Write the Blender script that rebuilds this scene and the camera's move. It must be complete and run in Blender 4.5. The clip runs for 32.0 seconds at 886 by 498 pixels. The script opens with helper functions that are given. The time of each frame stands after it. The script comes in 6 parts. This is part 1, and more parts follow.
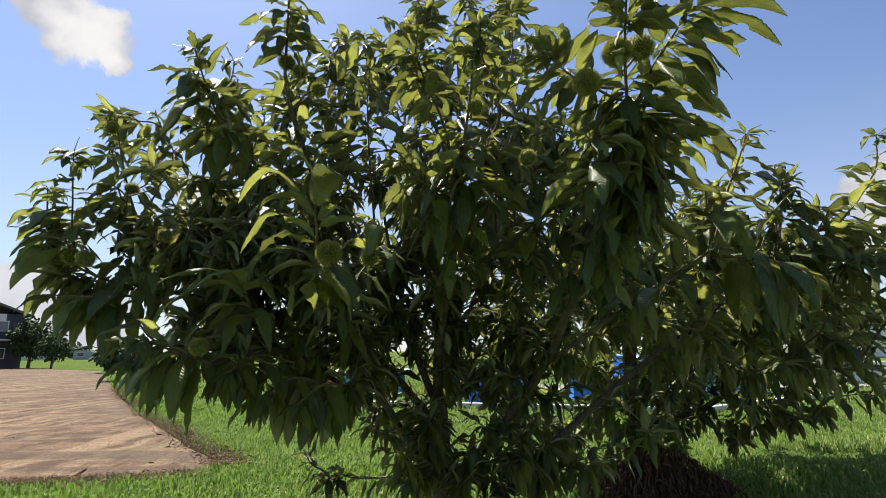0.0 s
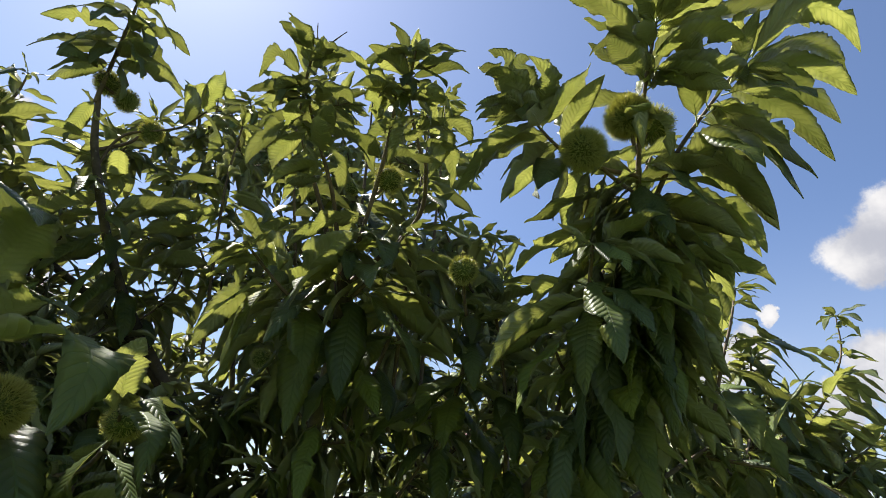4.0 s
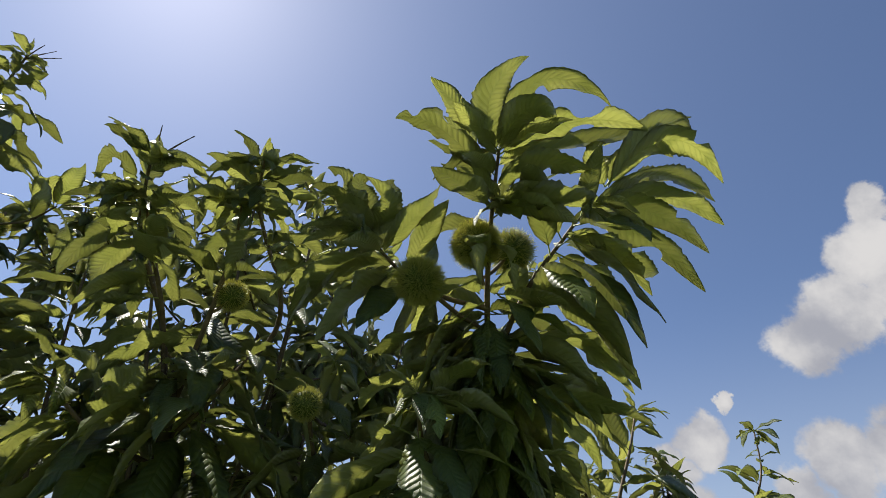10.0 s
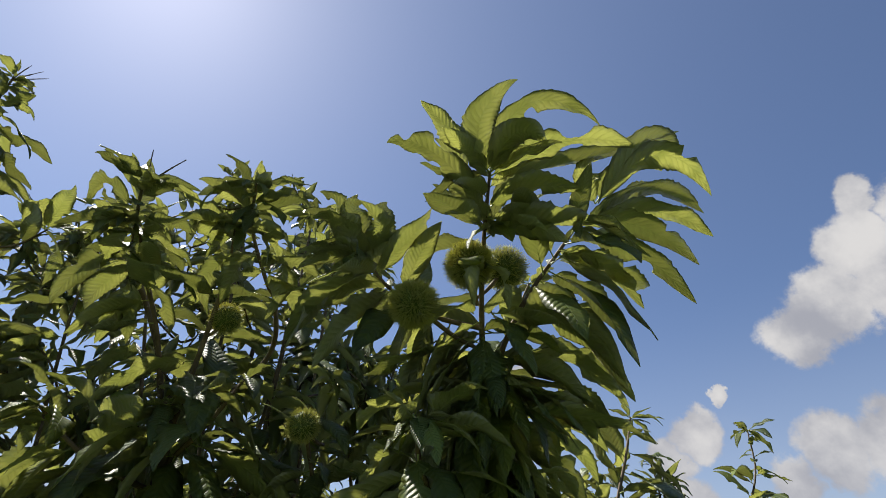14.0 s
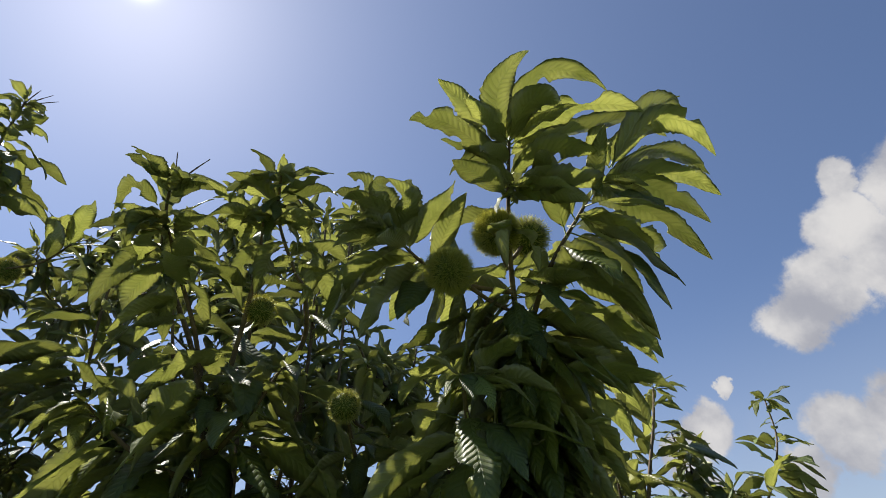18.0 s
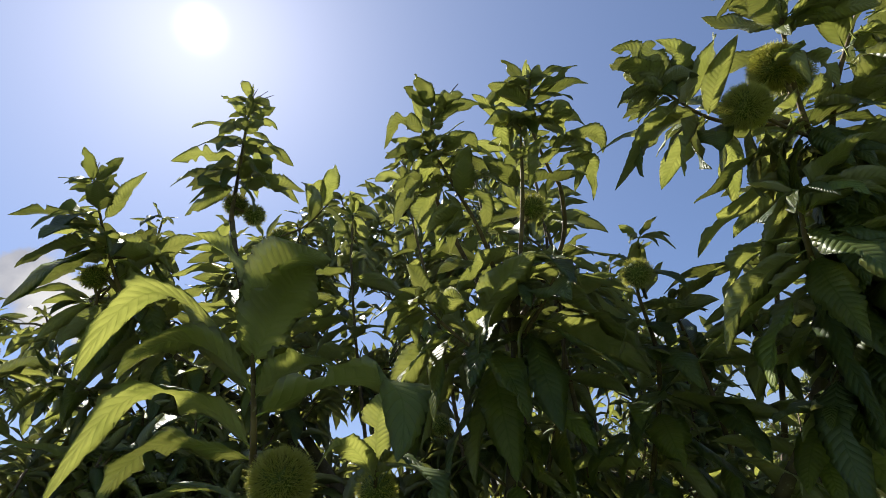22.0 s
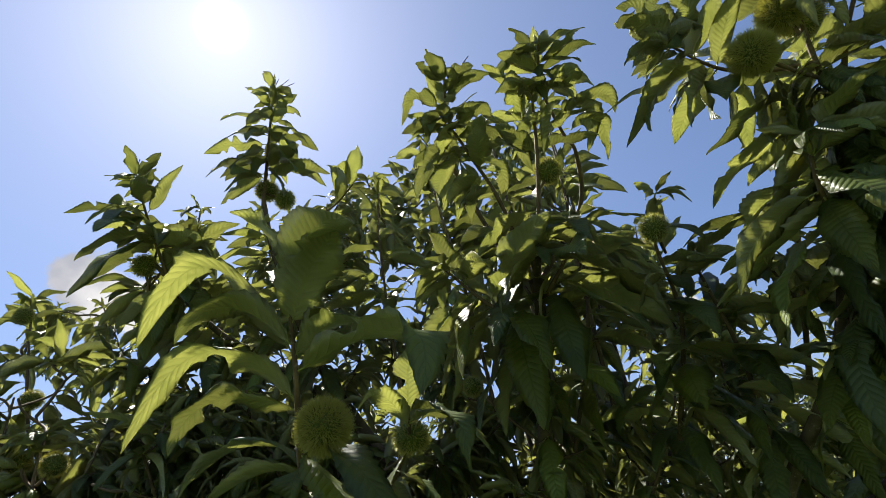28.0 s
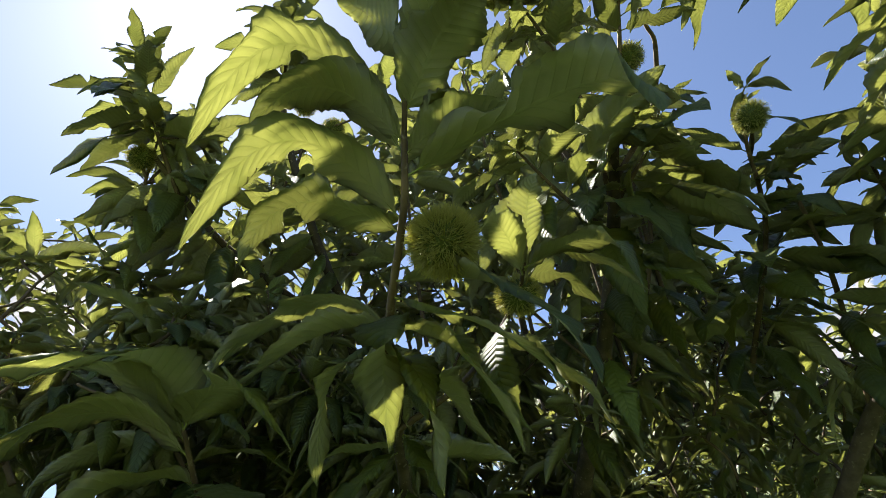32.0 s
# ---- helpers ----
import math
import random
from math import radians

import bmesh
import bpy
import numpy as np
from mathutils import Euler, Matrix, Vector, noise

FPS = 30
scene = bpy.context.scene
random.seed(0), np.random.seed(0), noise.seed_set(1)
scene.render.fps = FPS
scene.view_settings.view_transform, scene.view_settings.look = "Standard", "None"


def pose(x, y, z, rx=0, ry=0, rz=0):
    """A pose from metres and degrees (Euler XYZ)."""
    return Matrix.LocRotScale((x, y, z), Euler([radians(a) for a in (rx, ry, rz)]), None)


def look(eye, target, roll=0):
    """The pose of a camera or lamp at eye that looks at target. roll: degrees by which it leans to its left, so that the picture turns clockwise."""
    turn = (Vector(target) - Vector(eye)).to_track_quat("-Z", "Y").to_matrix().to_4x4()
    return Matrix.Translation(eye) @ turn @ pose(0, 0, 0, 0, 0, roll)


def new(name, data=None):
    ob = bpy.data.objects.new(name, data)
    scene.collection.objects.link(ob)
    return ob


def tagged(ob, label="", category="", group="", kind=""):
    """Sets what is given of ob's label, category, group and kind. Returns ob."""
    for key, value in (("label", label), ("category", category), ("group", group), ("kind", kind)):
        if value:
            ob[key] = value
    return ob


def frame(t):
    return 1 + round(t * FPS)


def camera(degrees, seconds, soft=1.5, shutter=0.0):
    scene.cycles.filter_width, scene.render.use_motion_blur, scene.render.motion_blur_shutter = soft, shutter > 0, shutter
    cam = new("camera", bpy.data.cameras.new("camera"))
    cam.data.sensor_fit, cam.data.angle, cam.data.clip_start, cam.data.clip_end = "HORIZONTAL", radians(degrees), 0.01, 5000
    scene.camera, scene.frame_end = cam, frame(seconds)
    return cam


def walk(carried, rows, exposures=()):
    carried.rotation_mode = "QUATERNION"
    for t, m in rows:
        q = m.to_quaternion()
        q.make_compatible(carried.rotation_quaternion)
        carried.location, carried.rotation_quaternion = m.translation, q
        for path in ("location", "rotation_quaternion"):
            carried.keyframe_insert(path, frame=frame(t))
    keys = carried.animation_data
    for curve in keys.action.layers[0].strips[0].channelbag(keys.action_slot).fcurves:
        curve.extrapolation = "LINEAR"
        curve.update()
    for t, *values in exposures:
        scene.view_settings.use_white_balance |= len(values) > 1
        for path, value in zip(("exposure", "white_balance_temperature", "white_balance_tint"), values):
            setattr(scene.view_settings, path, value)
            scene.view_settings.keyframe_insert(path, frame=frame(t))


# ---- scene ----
cam = camera(83.0, 32.0, soft=0.45)
PATH = [
    (0, (-0.028, 0.060, 1.459), (-0.003, 2.020, 1.857), -0.60),
    (0.5, (-0.040, 0.161, 1.439), (-0.005, 2.114, 1.869), -0.52),
    (1, (-0.049, 0.271, 1.426), (0.003, 2.217, 1.884), -0.80),
    (1.5, (-0.053, 0.391, 1.429), (-0.008, 2.336, 1.890), -0.42),
    (2, (-0.053, 0.500, 1.446), (-0.004, 2.440, 1.930), 0.04),
    (2.5, (-0.046, 0.586, 1.477), (0.045, 2.507, 2.025), 0.71),
    (3, (-0.030, 0.650, 1.523), (0.156, 2.522, 2.202), 1.57),
    (3.5, (-0.009, 0.688, 1.577), (0.285, 2.494, 2.383), 2.51),
    (4, (0.023, 0.710, 1.635), (0.425, 2.431, 2.571), 2.66),
    (4.5, (0.073, 0.730, 1.689), (0.537, 2.389, 2.705), 2.08),
    (6.5, (0.236, 0.730, 1.763), (0.712, 2.308, 2.896), 5.00),
    (7, (0.229, 0.724, 1.763), (0.711, 2.285, 2.916), 4.15),
    (7.5, (0.220, 0.717, 1.763), (0.698, 2.273, 2.925), 3.91),
    (8, (0.218, 0.709, 1.761), (0.700, 2.251, 2.939), 3.25),
    (8.5, (0.218, 0.700, 1.757), (0.705, 2.231, 2.948), 2.62),
    (9, (0.219, 0.693, 1.754), (0.704, 2.212, 2.961), 1.87),
    (9.5, (0.219, 0.690, 1.756), (0.706, 2.211, 2.960), 2.16),
    (10, (0.219, 0.689, 1.760), (0.709, 2.208, 2.965), 1.88),
    (10.5, (0.218, 0.686, 1.764), (0.715, 2.202, 2.972), 1.57),
    (11, (0.216, 0.684, 1.769), (0.714, 2.198, 2.976), 1.33),
    (11.5, (0.214, 0.680, 1.773), (0.714, 2.197, 2.977), 1.15),
    (12, (0.211, 0.676, 1.776), (0.713, 2.194, 2.978), 1.06),
    (12.5, (0.210, 0.670, 1.780), (0.713, 2.183, 2.987), 0.76),
    (13, (0.210, 0.665, 1.782), (0.720, 2.173, 2.993), 0.29),
    (13.5, (0.211, 0.663, 1.782), (0.728, 2.170, 2.992), 0.06),
    (14, (0.210, 0.666, 1.781), (0.726, 2.175, 2.988), 0.01),
    (14.5, (0.207, 0.670, 1.781), (0.724, 2.182, 2.984), -0.29),
    (16.5, (0.214, 0.694, 1.762), (0.748, 2.187, 2.981), -2.13),
    (17, (0.208, 0.696, 1.744), (0.749, 2.177, 2.975), -3.06),
    (17.5, (0.193, 0.697, 1.727), (0.733, 2.164, 2.975), -4.12),
    (18, (0.162, 0.701, 1.712), (0.692, 2.169, 2.962), -5.21),
    (18.5, (0.114, 0.705, 1.698), (0.618, 2.193, 2.934), -5.98),
    (19, (0.053, 0.709, 1.686), (0.523, 2.231, 2.895), -6.65),
    (19.5, (-0.013, 0.713, 1.677), (0.428, 2.263, 2.862), -7.58),
    (20, (-0.073, 0.720, 1.666), (0.344, 2.295, 2.826), -9.01),
    (20.5, (-0.117, 0.737, 1.646), (0.210, 2.324, 2.819), -7.97),
    (21, (-0.150, 0.758, 1.619), (0.133, 2.328, 2.824), -8.12),
    (21.5, (-0.170, 0.781, 1.590), (0.067, 2.355, 2.800), -8.60),
    (22, (-0.175, 0.804, 1.567), (0.007, 2.380, 2.785), -8.52),
    (22.5, (-0.169, 0.820, 1.549), (-0.028, 2.400, 2.766), -8.87),
    (23, (-0.164, 0.823, 1.533), (-0.036, 2.404, 2.751), -8.92),
    (23.5, (-0.170, 0.818, 1.523), (-0.065, 2.411, 2.728), -8.73),
    (24, (-0.179, 0.811, 1.519), (-0.076, 2.412, 2.713), -8.77),
    (24.5, (-0.182, 0.808, 1.519), (-0.095, 2.406, 2.719), -8.81),
    (25, (-0.179, 0.808, 1.522), (-0.087, 2.411, 2.714), -9.09),
    (25.5, (-0.173, 0.807, 1.521), (-0.101, 2.414, 2.710), -9.13),
    (27.5, (-0.168, 0.786, 1.519), (-0.118, 2.402, 2.696), -8.96),
    (28, (-0.161, 0.783, 1.520), (-0.112, 2.404, 2.689), -9.18),
    (28.5, (-0.155, 0.779, 1.520), (-0.115, 2.399, 2.692), -8.79),
    (29, (-0.147, 0.778, 1.514), (-0.116, 2.400, 2.682), -8.32),
    (29.5, (-0.140, 0.784, 1.502), (-0.121, 2.405, 2.673), -7.97),
    (30, (-0.139, 0.805, 1.486), (-0.130, 2.423, 2.661), -7.30),
    (30.5, (-0.152, 0.845, 1.470), (-0.120, 2.462, 2.647), -7.24),
    (31, (-0.195, 0.898, 1.457), (-0.132, 2.512, 2.636), -7.92),
    (31.5, (-0.275, 0.955, 1.446), (-0.183, 2.597, 2.584), -6.98),
    (32, (-0.368, 1.016, 1.439), (-0.163, 2.621, 2.615), -9.50),
]
EXPOSURES = [(0.0, 1.45), (2.0, 1.75), (3.0, 1.8), (4.5, 1.36), (6.5, 1.05), (17.0, 1.07), (20.0, 1.2), (23.0, 1.38), (30.5, 1.45), (32.0, 1.74)]
walk(cam, [(t, look(eye, target, roll)) for t, eye, target, roll in PATH], EXPOSURES)

# ---- world and sun ----
SUN_AZ, SUN_EL = radians(-33.8), radians(57.8)
SUN_DIR = Vector((math.sin(SUN_AZ) * math.cos(SUN_EL), math.cos(SUN_AZ) * math.cos(SUN_EL), math.sin(SUN_EL)))
SKY_STRENGTH, SUN_STRENGTH = 0.05, 5.0


class Nodes:
    """Short hand for building a node tree."""

    def __init__(self, tree):
        self.tree = tree
        tree.nodes.clear()

    def add(self, kind, inputs=(), **props):
        node = self.tree.nodes.new(kind)
        if "operation" in props:
            node.operation = props["operation"]
        if "use_clamp" in props:
            node.use_clamp = props["use_clamp"]
        if "interpolation_type" in props:
            node.interpolation_type = props["interpolation_type"]
        if "data_type" in props:
            node.data_type, node.blend_type = props["data_type"], props["blend_type"]
        for key, value in dict(inputs).items():
            self.put(node.inputs[key], value)
        return node

    def put(self, socket, value):
        if isinstance(value, bpy.types.NodeSocket):
            self.tree.links.new(value, socket)
        elif isinstance(value, (tuple, list)) and socket.type == "RGBA" and len(value) == 3:
            socket.default_value = (*value, 1.0)
        else:
            socket.default_value = value

    def math(self, op, a, b=0.0, c=0.0, clamp=False):
        node = self.add("ShaderNodeMath", {0: a, 1: b, 2: c}, operation=op, use_clamp=clamp)
        return node.outputs[0]

    def vmath(self, op, a, b=(0, 0, 0), out=0):
        return self.add("ShaderNodeVectorMath", {0: a, 1: b}, operation=op).outputs[out]

    def smooth(self, value, lo, hi, to_lo=0.0, to_hi=1.0):
        node = self.add("ShaderNodeMapRange", {0: value, 1: lo, 2: hi, 3: to_lo, 4: to_hi}, interpolation_type="SMOOTHSTEP")
        return node.outputs[0]

    def noise(self, vector, scale, detail=4.0, rough=0.55, out="Fac", distortion=0.0):
        ins = {"Scale": scale, "Detail": detail, "Roughness": rough, "Distortion": distortion}
        if vector is not None:
            ins["Vector"] = vector
        return self.add("ShaderNodeTexNoise", ins).outputs[out]

    def mix(self, fac, a, b, blend="MIX"):
        node = self.add("ShaderNodeMix", data_type="RGBA", blend_type=blend)
        self.put(node.inputs[0], fac)
        self.put(node.inputs[6], a)
        self.put(node.inputs[7], b)
        return node.outputs[2]


def sky_way(az, el):
    """The direction at degrees to the right of +y and above the horizon."""
    a, e = radians(az), radians(el)
    return (math.sin(a) * math.cos(e), math.cos(a) * math.cos(e), math.sin(e))


# Cumulus in the sky: azimuth, elevation, radius in degrees.
CLOUDS = [
    (-37.8, 29.0, 3.6), (-40.8, 30.6, 3.2), (-35.0, 27.2, 1.7), (-27.5, 16.2, 1.5),
    (57.2, 22.4, 3.2), (60.8, 24.2, 3.8), (65.0, 28.0, 3.4), (67.0, 31.6, 2.2), (67.0, 23.6, 4.4), (72.5, 28.0, 5.0),
    (45.6, 15.2, 2.5), (42.6, 12.8, 2.3), (48.4, 18.1, 0.9), (56.2, 12.6, 3.4), (52.0, 10.2, 2.4), (61.0, 12.0, 4.0), (67.0, 15.0, 4.0),
    (28.4, 22.6, 1.8), (31.4, 22.0, 0.8), (43.1, 9.3, 2.6), (-41.0, 5.3, 4.0), (-37.5, 2.4, 3.5), (-33.0, 3.0, 3.0), (-46.5, 8.0, 5.0),
]
world = bpy.data.worlds.new("sky")
scene.world = world
world.use_nodes = True
N = Nodes(world.node_tree)
way = N.add("ShaderNodeTexCoord").outputs["Generated"]
sky = N.add("ShaderNodeTexSky")
sky.sky_type, sky.sun_disc, sky.sun_elevation, sky.sun_rotation = "NISHITA", False, SUN_EL, SUN_AZ
sky.altitude, sky.air_density, sky.dust_density, sky.ozone_density = 20.0, 1.0, 0.34, 4.0
wobble = N.vmath("SCALE", N.vmath("SUBTRACT", N.noise(way, 11.0, 7.0, 0.62, "Color"), (0.5, 0.5, 0.5)))
wobble.node.inputs["Scale"].default_value = 0.085
bent = N.vmath("ADD", way, wobble)
cover = None
for az, el, size in CLOUDS:
    near = N.math("DIVIDE", N.vmath("DISTANCE", bent, sky_way(az, el), "Value"), radians(size))
    cover = near if cover is None else N.math("MINIMUM", cover, near)
puff = N.noise(way, 26.0, 8.0, 0.6)
edge = N.math("ADD", cover, N.math("MULTIPLY", N.math("SUBTRACT", puff, 0.5), 0.7))
mask = N.smooth(edge, 1.05, 0.72)
up = N.add("ShaderNodeSeparateXYZ", {0: way}).outputs[2]
veil = N.math("MULTIPLY", N.smooth(N.noise(way, 3.0, 5.0, 0.6), 0.48, 0.75), N.smooth(up, 0.35, 0.0, 0.0, 0.6))
mask = N.math("MAXIMUM", mask, veil)
# Sunlit tops and grey undersides of the cloud bodies.
lump = N.noise(N.vmath("ADD", way, tuple(0.02 * v for v in SUN_DIR)), 9.0, 6.0, 0.55)
shade = N.smooth(N.math("SUBTRACT", lump, N.math("MULTIPLY", edge, 0.12)), 0.22, 0.62)
cloud = N.mix(shade, (3.7, 3.8, 4.3), N.mix(N.smooth(up, 0.02, 0.30), (5.4, 5.5, 5.9), (6.9, 6.75, 6.7)))
# The bright aureole round the sun.
dot = N.vmath("DOT_PRODUCT", way, tuple(SUN_DIR), "Value")
apart = N.math("ARCCOSINE", N.math("MINIMUM", dot, 0.999999))
disc = N.math("MULTIPLY", N.math("POWER", 2.71828, N.math("MULTIPLY", N.math("MULTIPLY", apart, apart), -1 / radians(1.22) ** 2)), 26.0)
glow = N.math("MULTIPLY", N.math("POWER", 2.71828, N.math("MULTIPLY", apart, -2.2)), 2.5)
clear = N.mix(1.0, N.mix(1.0, sky.outputs[0], (1.0, 1.0, 1.08), "MULTIPLY"), N.add("ShaderNodeCombineXYZ", {0: glow, 1: glow, 2: N.math("MULTIPLY", glow, 1.0)}).outputs[0], "ADD")
clear = N.mix(N.smooth(up, 0.5, 0.0, 0.0, 0.45), clear, (5.4, 5.8, 6.5))
colour = N.mix(mask, clear, cloud)
colour = N.mix(1.0, colour, N.add("ShaderNodeCombineXYZ", {0: disc, 1: disc, 2: disc}).outputs[0], "ADD")
back = N.add("ShaderNodeBackground", {"Color": colour, "Strength": SKY_STRENGTH})
N.add("ShaderNodeOutputWorld", {"Surface": back.outputs[0]})

sun = new("sun", bpy.data.lights.new("sun", "SUN"))
sun.data.energy, sun.data.angle, sun.data.color = SUN_STRENGTH, radians(0.5), (1.0, 0.95, 0.86)
sun.matrix_world = look(SUN_DIR * 50, (0, 0, 0))


# ---- materials ----
def material(name, build):
    mat = bpy.data.materials.new(name)
    mat.use_nodes = True
    n = Nodes(mat.node_tree)
    n.add("ShaderNodeOutputMaterial", {"Surface": build(n)})
    return mat


def surface(n, colour, rough=0.6, bump=None, strength=0.4, distance=0.01, spec=0.5, metal=0.0):
    ins = {"Base Color": colour, "Roughness": rough, "Specular IOR Level": spec, "Metallic": metal}
    if bump is not None:
        ins["Normal"] = n.add("ShaderNodeBump", {"Height": bump, "Strength": strength, "Distance": distance}).outputs[0]
    return n.add("ShaderNodeBsdfPrincipled", ins).outputs[0]


def plain(colour, rough=0.6, vary=0.25, scale=6.0, fine=60.0, spec=0.4, metal=0.0, bump=0.2):
    """A painted or cast surface: a colour with stains and a fine grain."""
    def build(n):
        at = n.add("ShaderNodeTexCoord").outputs["Object"]
        big, small = n.noise(at, scale, 5.0), n.noise(at, fine, 3.0)
        dark = tuple(c * (1 - vary) for c in colour)
        lite = tuple(min(1.0, c * (1 + vary)) for c in colour)
        c = n.mix(n.smooth(n.math("ADD", n.math("MULTIPLY", big, 0.75), n.math("MULTIPLY", small, 0.25)), 0.3, 0.7), dark, lite)
        return surface(n, c, rough, small, bump, 0.004, spec, metal)
    return build


def leaf_build(under, dry=False):
    def build(n):
        uv = n.add("ShaderNodeSeparateXYZ", {0: n.add("ShaderNodeUVMap").outputs[0]})
        u, v = uv.outputs[0], uv.outputs[1]
        side = n.math("ABSOLUTE", n.math("SUBTRACT", u, 0.5))
        phase = n.math("SUBTRACT", n.math("MULTIPLY", v, 17.0), n.math("MULTIPLY", side, 4.2))
        saw = n.math("ABSOLUTE", n.math("SUBTRACT", n.math("FRACT", phase), 0.5))
        vein = n.smooth(saw, 0.10, 0.015)
        rib = n.smooth(side, 0.035, 0.010)
        lines = n.math("MAXIMUM", vein, rib)
        wave = n.smooth(saw, 0.0, 0.5)
        rnd = n.math("FRACT", n.math("ADD", n.add("ShaderNodeNewGeometry").outputs["Random Per Island"], n.add("ShaderNodeObjectInfo").outputs["Random"]))
        at = n.add("ShaderNodeTexCoord").outputs["Object"]
        spot = n.smooth(n.noise(at, 55.0, 3.0, 0.6), 0.66, 0.76)
        cloudy = n.noise(at, 16.0, 3.0)
        if dry:
            c = n.mix(rnd, (0.09, 0.042, 0.02), (0.21, 0.115, 0.06))
            c = n.mix(n.math("MULTIPLY", cloudy, 0.6), c, (0.05, 0.028, 0.016))
            body, thin, share, rough, spec = c, c, 0.12, 0.75, 0.2
        elif under:
            c = n.mix(rnd, (0.235, 0.245, 0.145), (0.325, 0.330, 0.21))
            c = n.mix(n.math("MULTIPLY", lines, 0.55), c, (0.40, 0.42, 0.24))
            body = n.mix(n.math("MULTIPLY", spot, 0.5), c, (0.14, 0.09, 0.04))
            thin, share, rough, spec = n.mix(n.math("MULTIPLY", lines, 0.6), (0.64, 0.625, 0.37), (0.49, 0.485, 0.28)), 0.43, 0.47, 0.4
        else:
            c = n.mix(rnd, (0.026, 0.046, 0.015), (0.090, 0.124, 0.036))
            c = n.mix(n.smooth(rnd, 0.93, 0.99), c, (0.17, 0.22, 0.03))
            c = n.mix(n.math("MULTIPLY", lines, 0.30), c, (0.13, 0.21, 0.05))
            body = n.mix(n.math("MULTIPLY", spot, 0.6), n.mix(n.math("MULTIPLY", cloudy, 0.3), c, (0.03, 0.06, 0.02)), (0.10, 0.065, 0.03))
            thin, share, rough, spec = n.mix(n.math("MULTIPLY", lines, 0.5), (0.71, 0.75, 0.27), (0.49, 0.53, 0.18)), 0.49, 0.48, 0.5
        if not dry:
            share = n.smooth(n.math("FRACT", n.math("MULTIPLY", rnd, 7.31)), 0.0, 1.0, 0.62 * share, 1.30 * share)
            thin = n.mix(n.math("MULTIPLY", n.smooth(cloudy, 0.42, 0.66), 0.45), thin, (0.38, 0.42, 0.16))
        relief = n.math("ADD", n.math("MULTIPLY", wave, -0.7 if under else 0.7), n.math("MULTIPLY", lines, 0.5 if under else -0.4))
        relief = n.math("ADD", relief, n.math("MULTIPLY", n.noise(at, 240.0, 2.0), 0.25))
        shell = surface(n, body, rough, relief, 0.5 if under else 0.65, 0.0015, spec)
        shell.node.inputs["Sheen Weight"].default_value, shell.node.inputs["Sheen Roughness"].default_value = 0.0, 0.4
        normal = shell.node.inputs["Normal"].links[0].from_socket
        lucent = n.add("ShaderNodeBsdfTranslucent", {"Color": thin, "Normal": normal})
        return n.add("ShaderNodeMixShader", {0: share, 1: shell, 2: lucent.outputs[0]}).outputs[0]
    return build


def bark_build(light, dark):
    def build(n):
        at = n.add("ShaderNodeTexCoord").outputs["Object"]
        spots = n.noise(at, 34.0, 4.0, 0.6)
        big = n.noise(at, 5.0, 4.0)
        c = n.mix(n.smooth(n.math("ADD", n.math("MULTIPLY", spots, 0.5), n.math("MULTIPLY", big, 0.5)), 0.36, 0.64), dark, light)
        dots = n.smooth(n.noise(at, 120.0, 2.0), 0.62, 0.72)
        c = n.mix(n.math("MULTIPLY", dots, 0.4), c, (0.36, 0.31, 0.25))
        return surface(n, c, 0.75, spots, 0.5, 0.006, 0.3)
    return build


def grass_build(n):
    rnd = n.add("ShaderNodeNewGeometry").outputs["Random Per Island"]
    at = n.add("ShaderNodeTexCoord").outputs["Object"]
    patch = n.noise(at, 0.7, 4.0)
    c = n.mix(rnd, (0.085, 0.15, 0.022), (0.20, 0.285, 0.052))
    c = n.mix(n.smooth(patch, 0.45, 0.7), c, (0.155, 0.21, 0.045))
    c = n.mix(n.smooth(rnd, 0.94, 0.97), c, (0.30, 0.24, 0.10))
    shell = surface(n, c, 0.55, None, spec=0.35)
    lucent = n.add("ShaderNodeBsdfTranslucent", {"Color": n.mix(0.5, c, (0.19, 0.34, 0.04))})
    return n.add("ShaderNodeMixShader", {0: 0.35, 1: shell, 2: lucent.outputs[0]}).outputs[0]


def ground_build(n):
    at = n.add("ShaderNodeTexCoord").outputs["Object"]
    big, mid, fine = n.noise(at, 0.12, 4.0), n.noise(at, 1.6, 5.0), n.noise(at, 40.0, 4.0, 0.7)
    c = n.mix(n.smooth(mid, 0.35, 0.65), (0.045, 0.070, 0.018), (0.085, 0.118, 0.034))
    c = n.mix(n.smooth(big, 0.5, 0.62, 0.0, 0.6), c, (0.10, 0.12, 0.04))
    c = n.mix(n.smooth(fine, 0.45, 0.7, 0.0, 0.6), c, (0.035, 0.06, 0.014))
    return surface(n, c, 1.0, fine, 0.8, 0.04, 0.0)


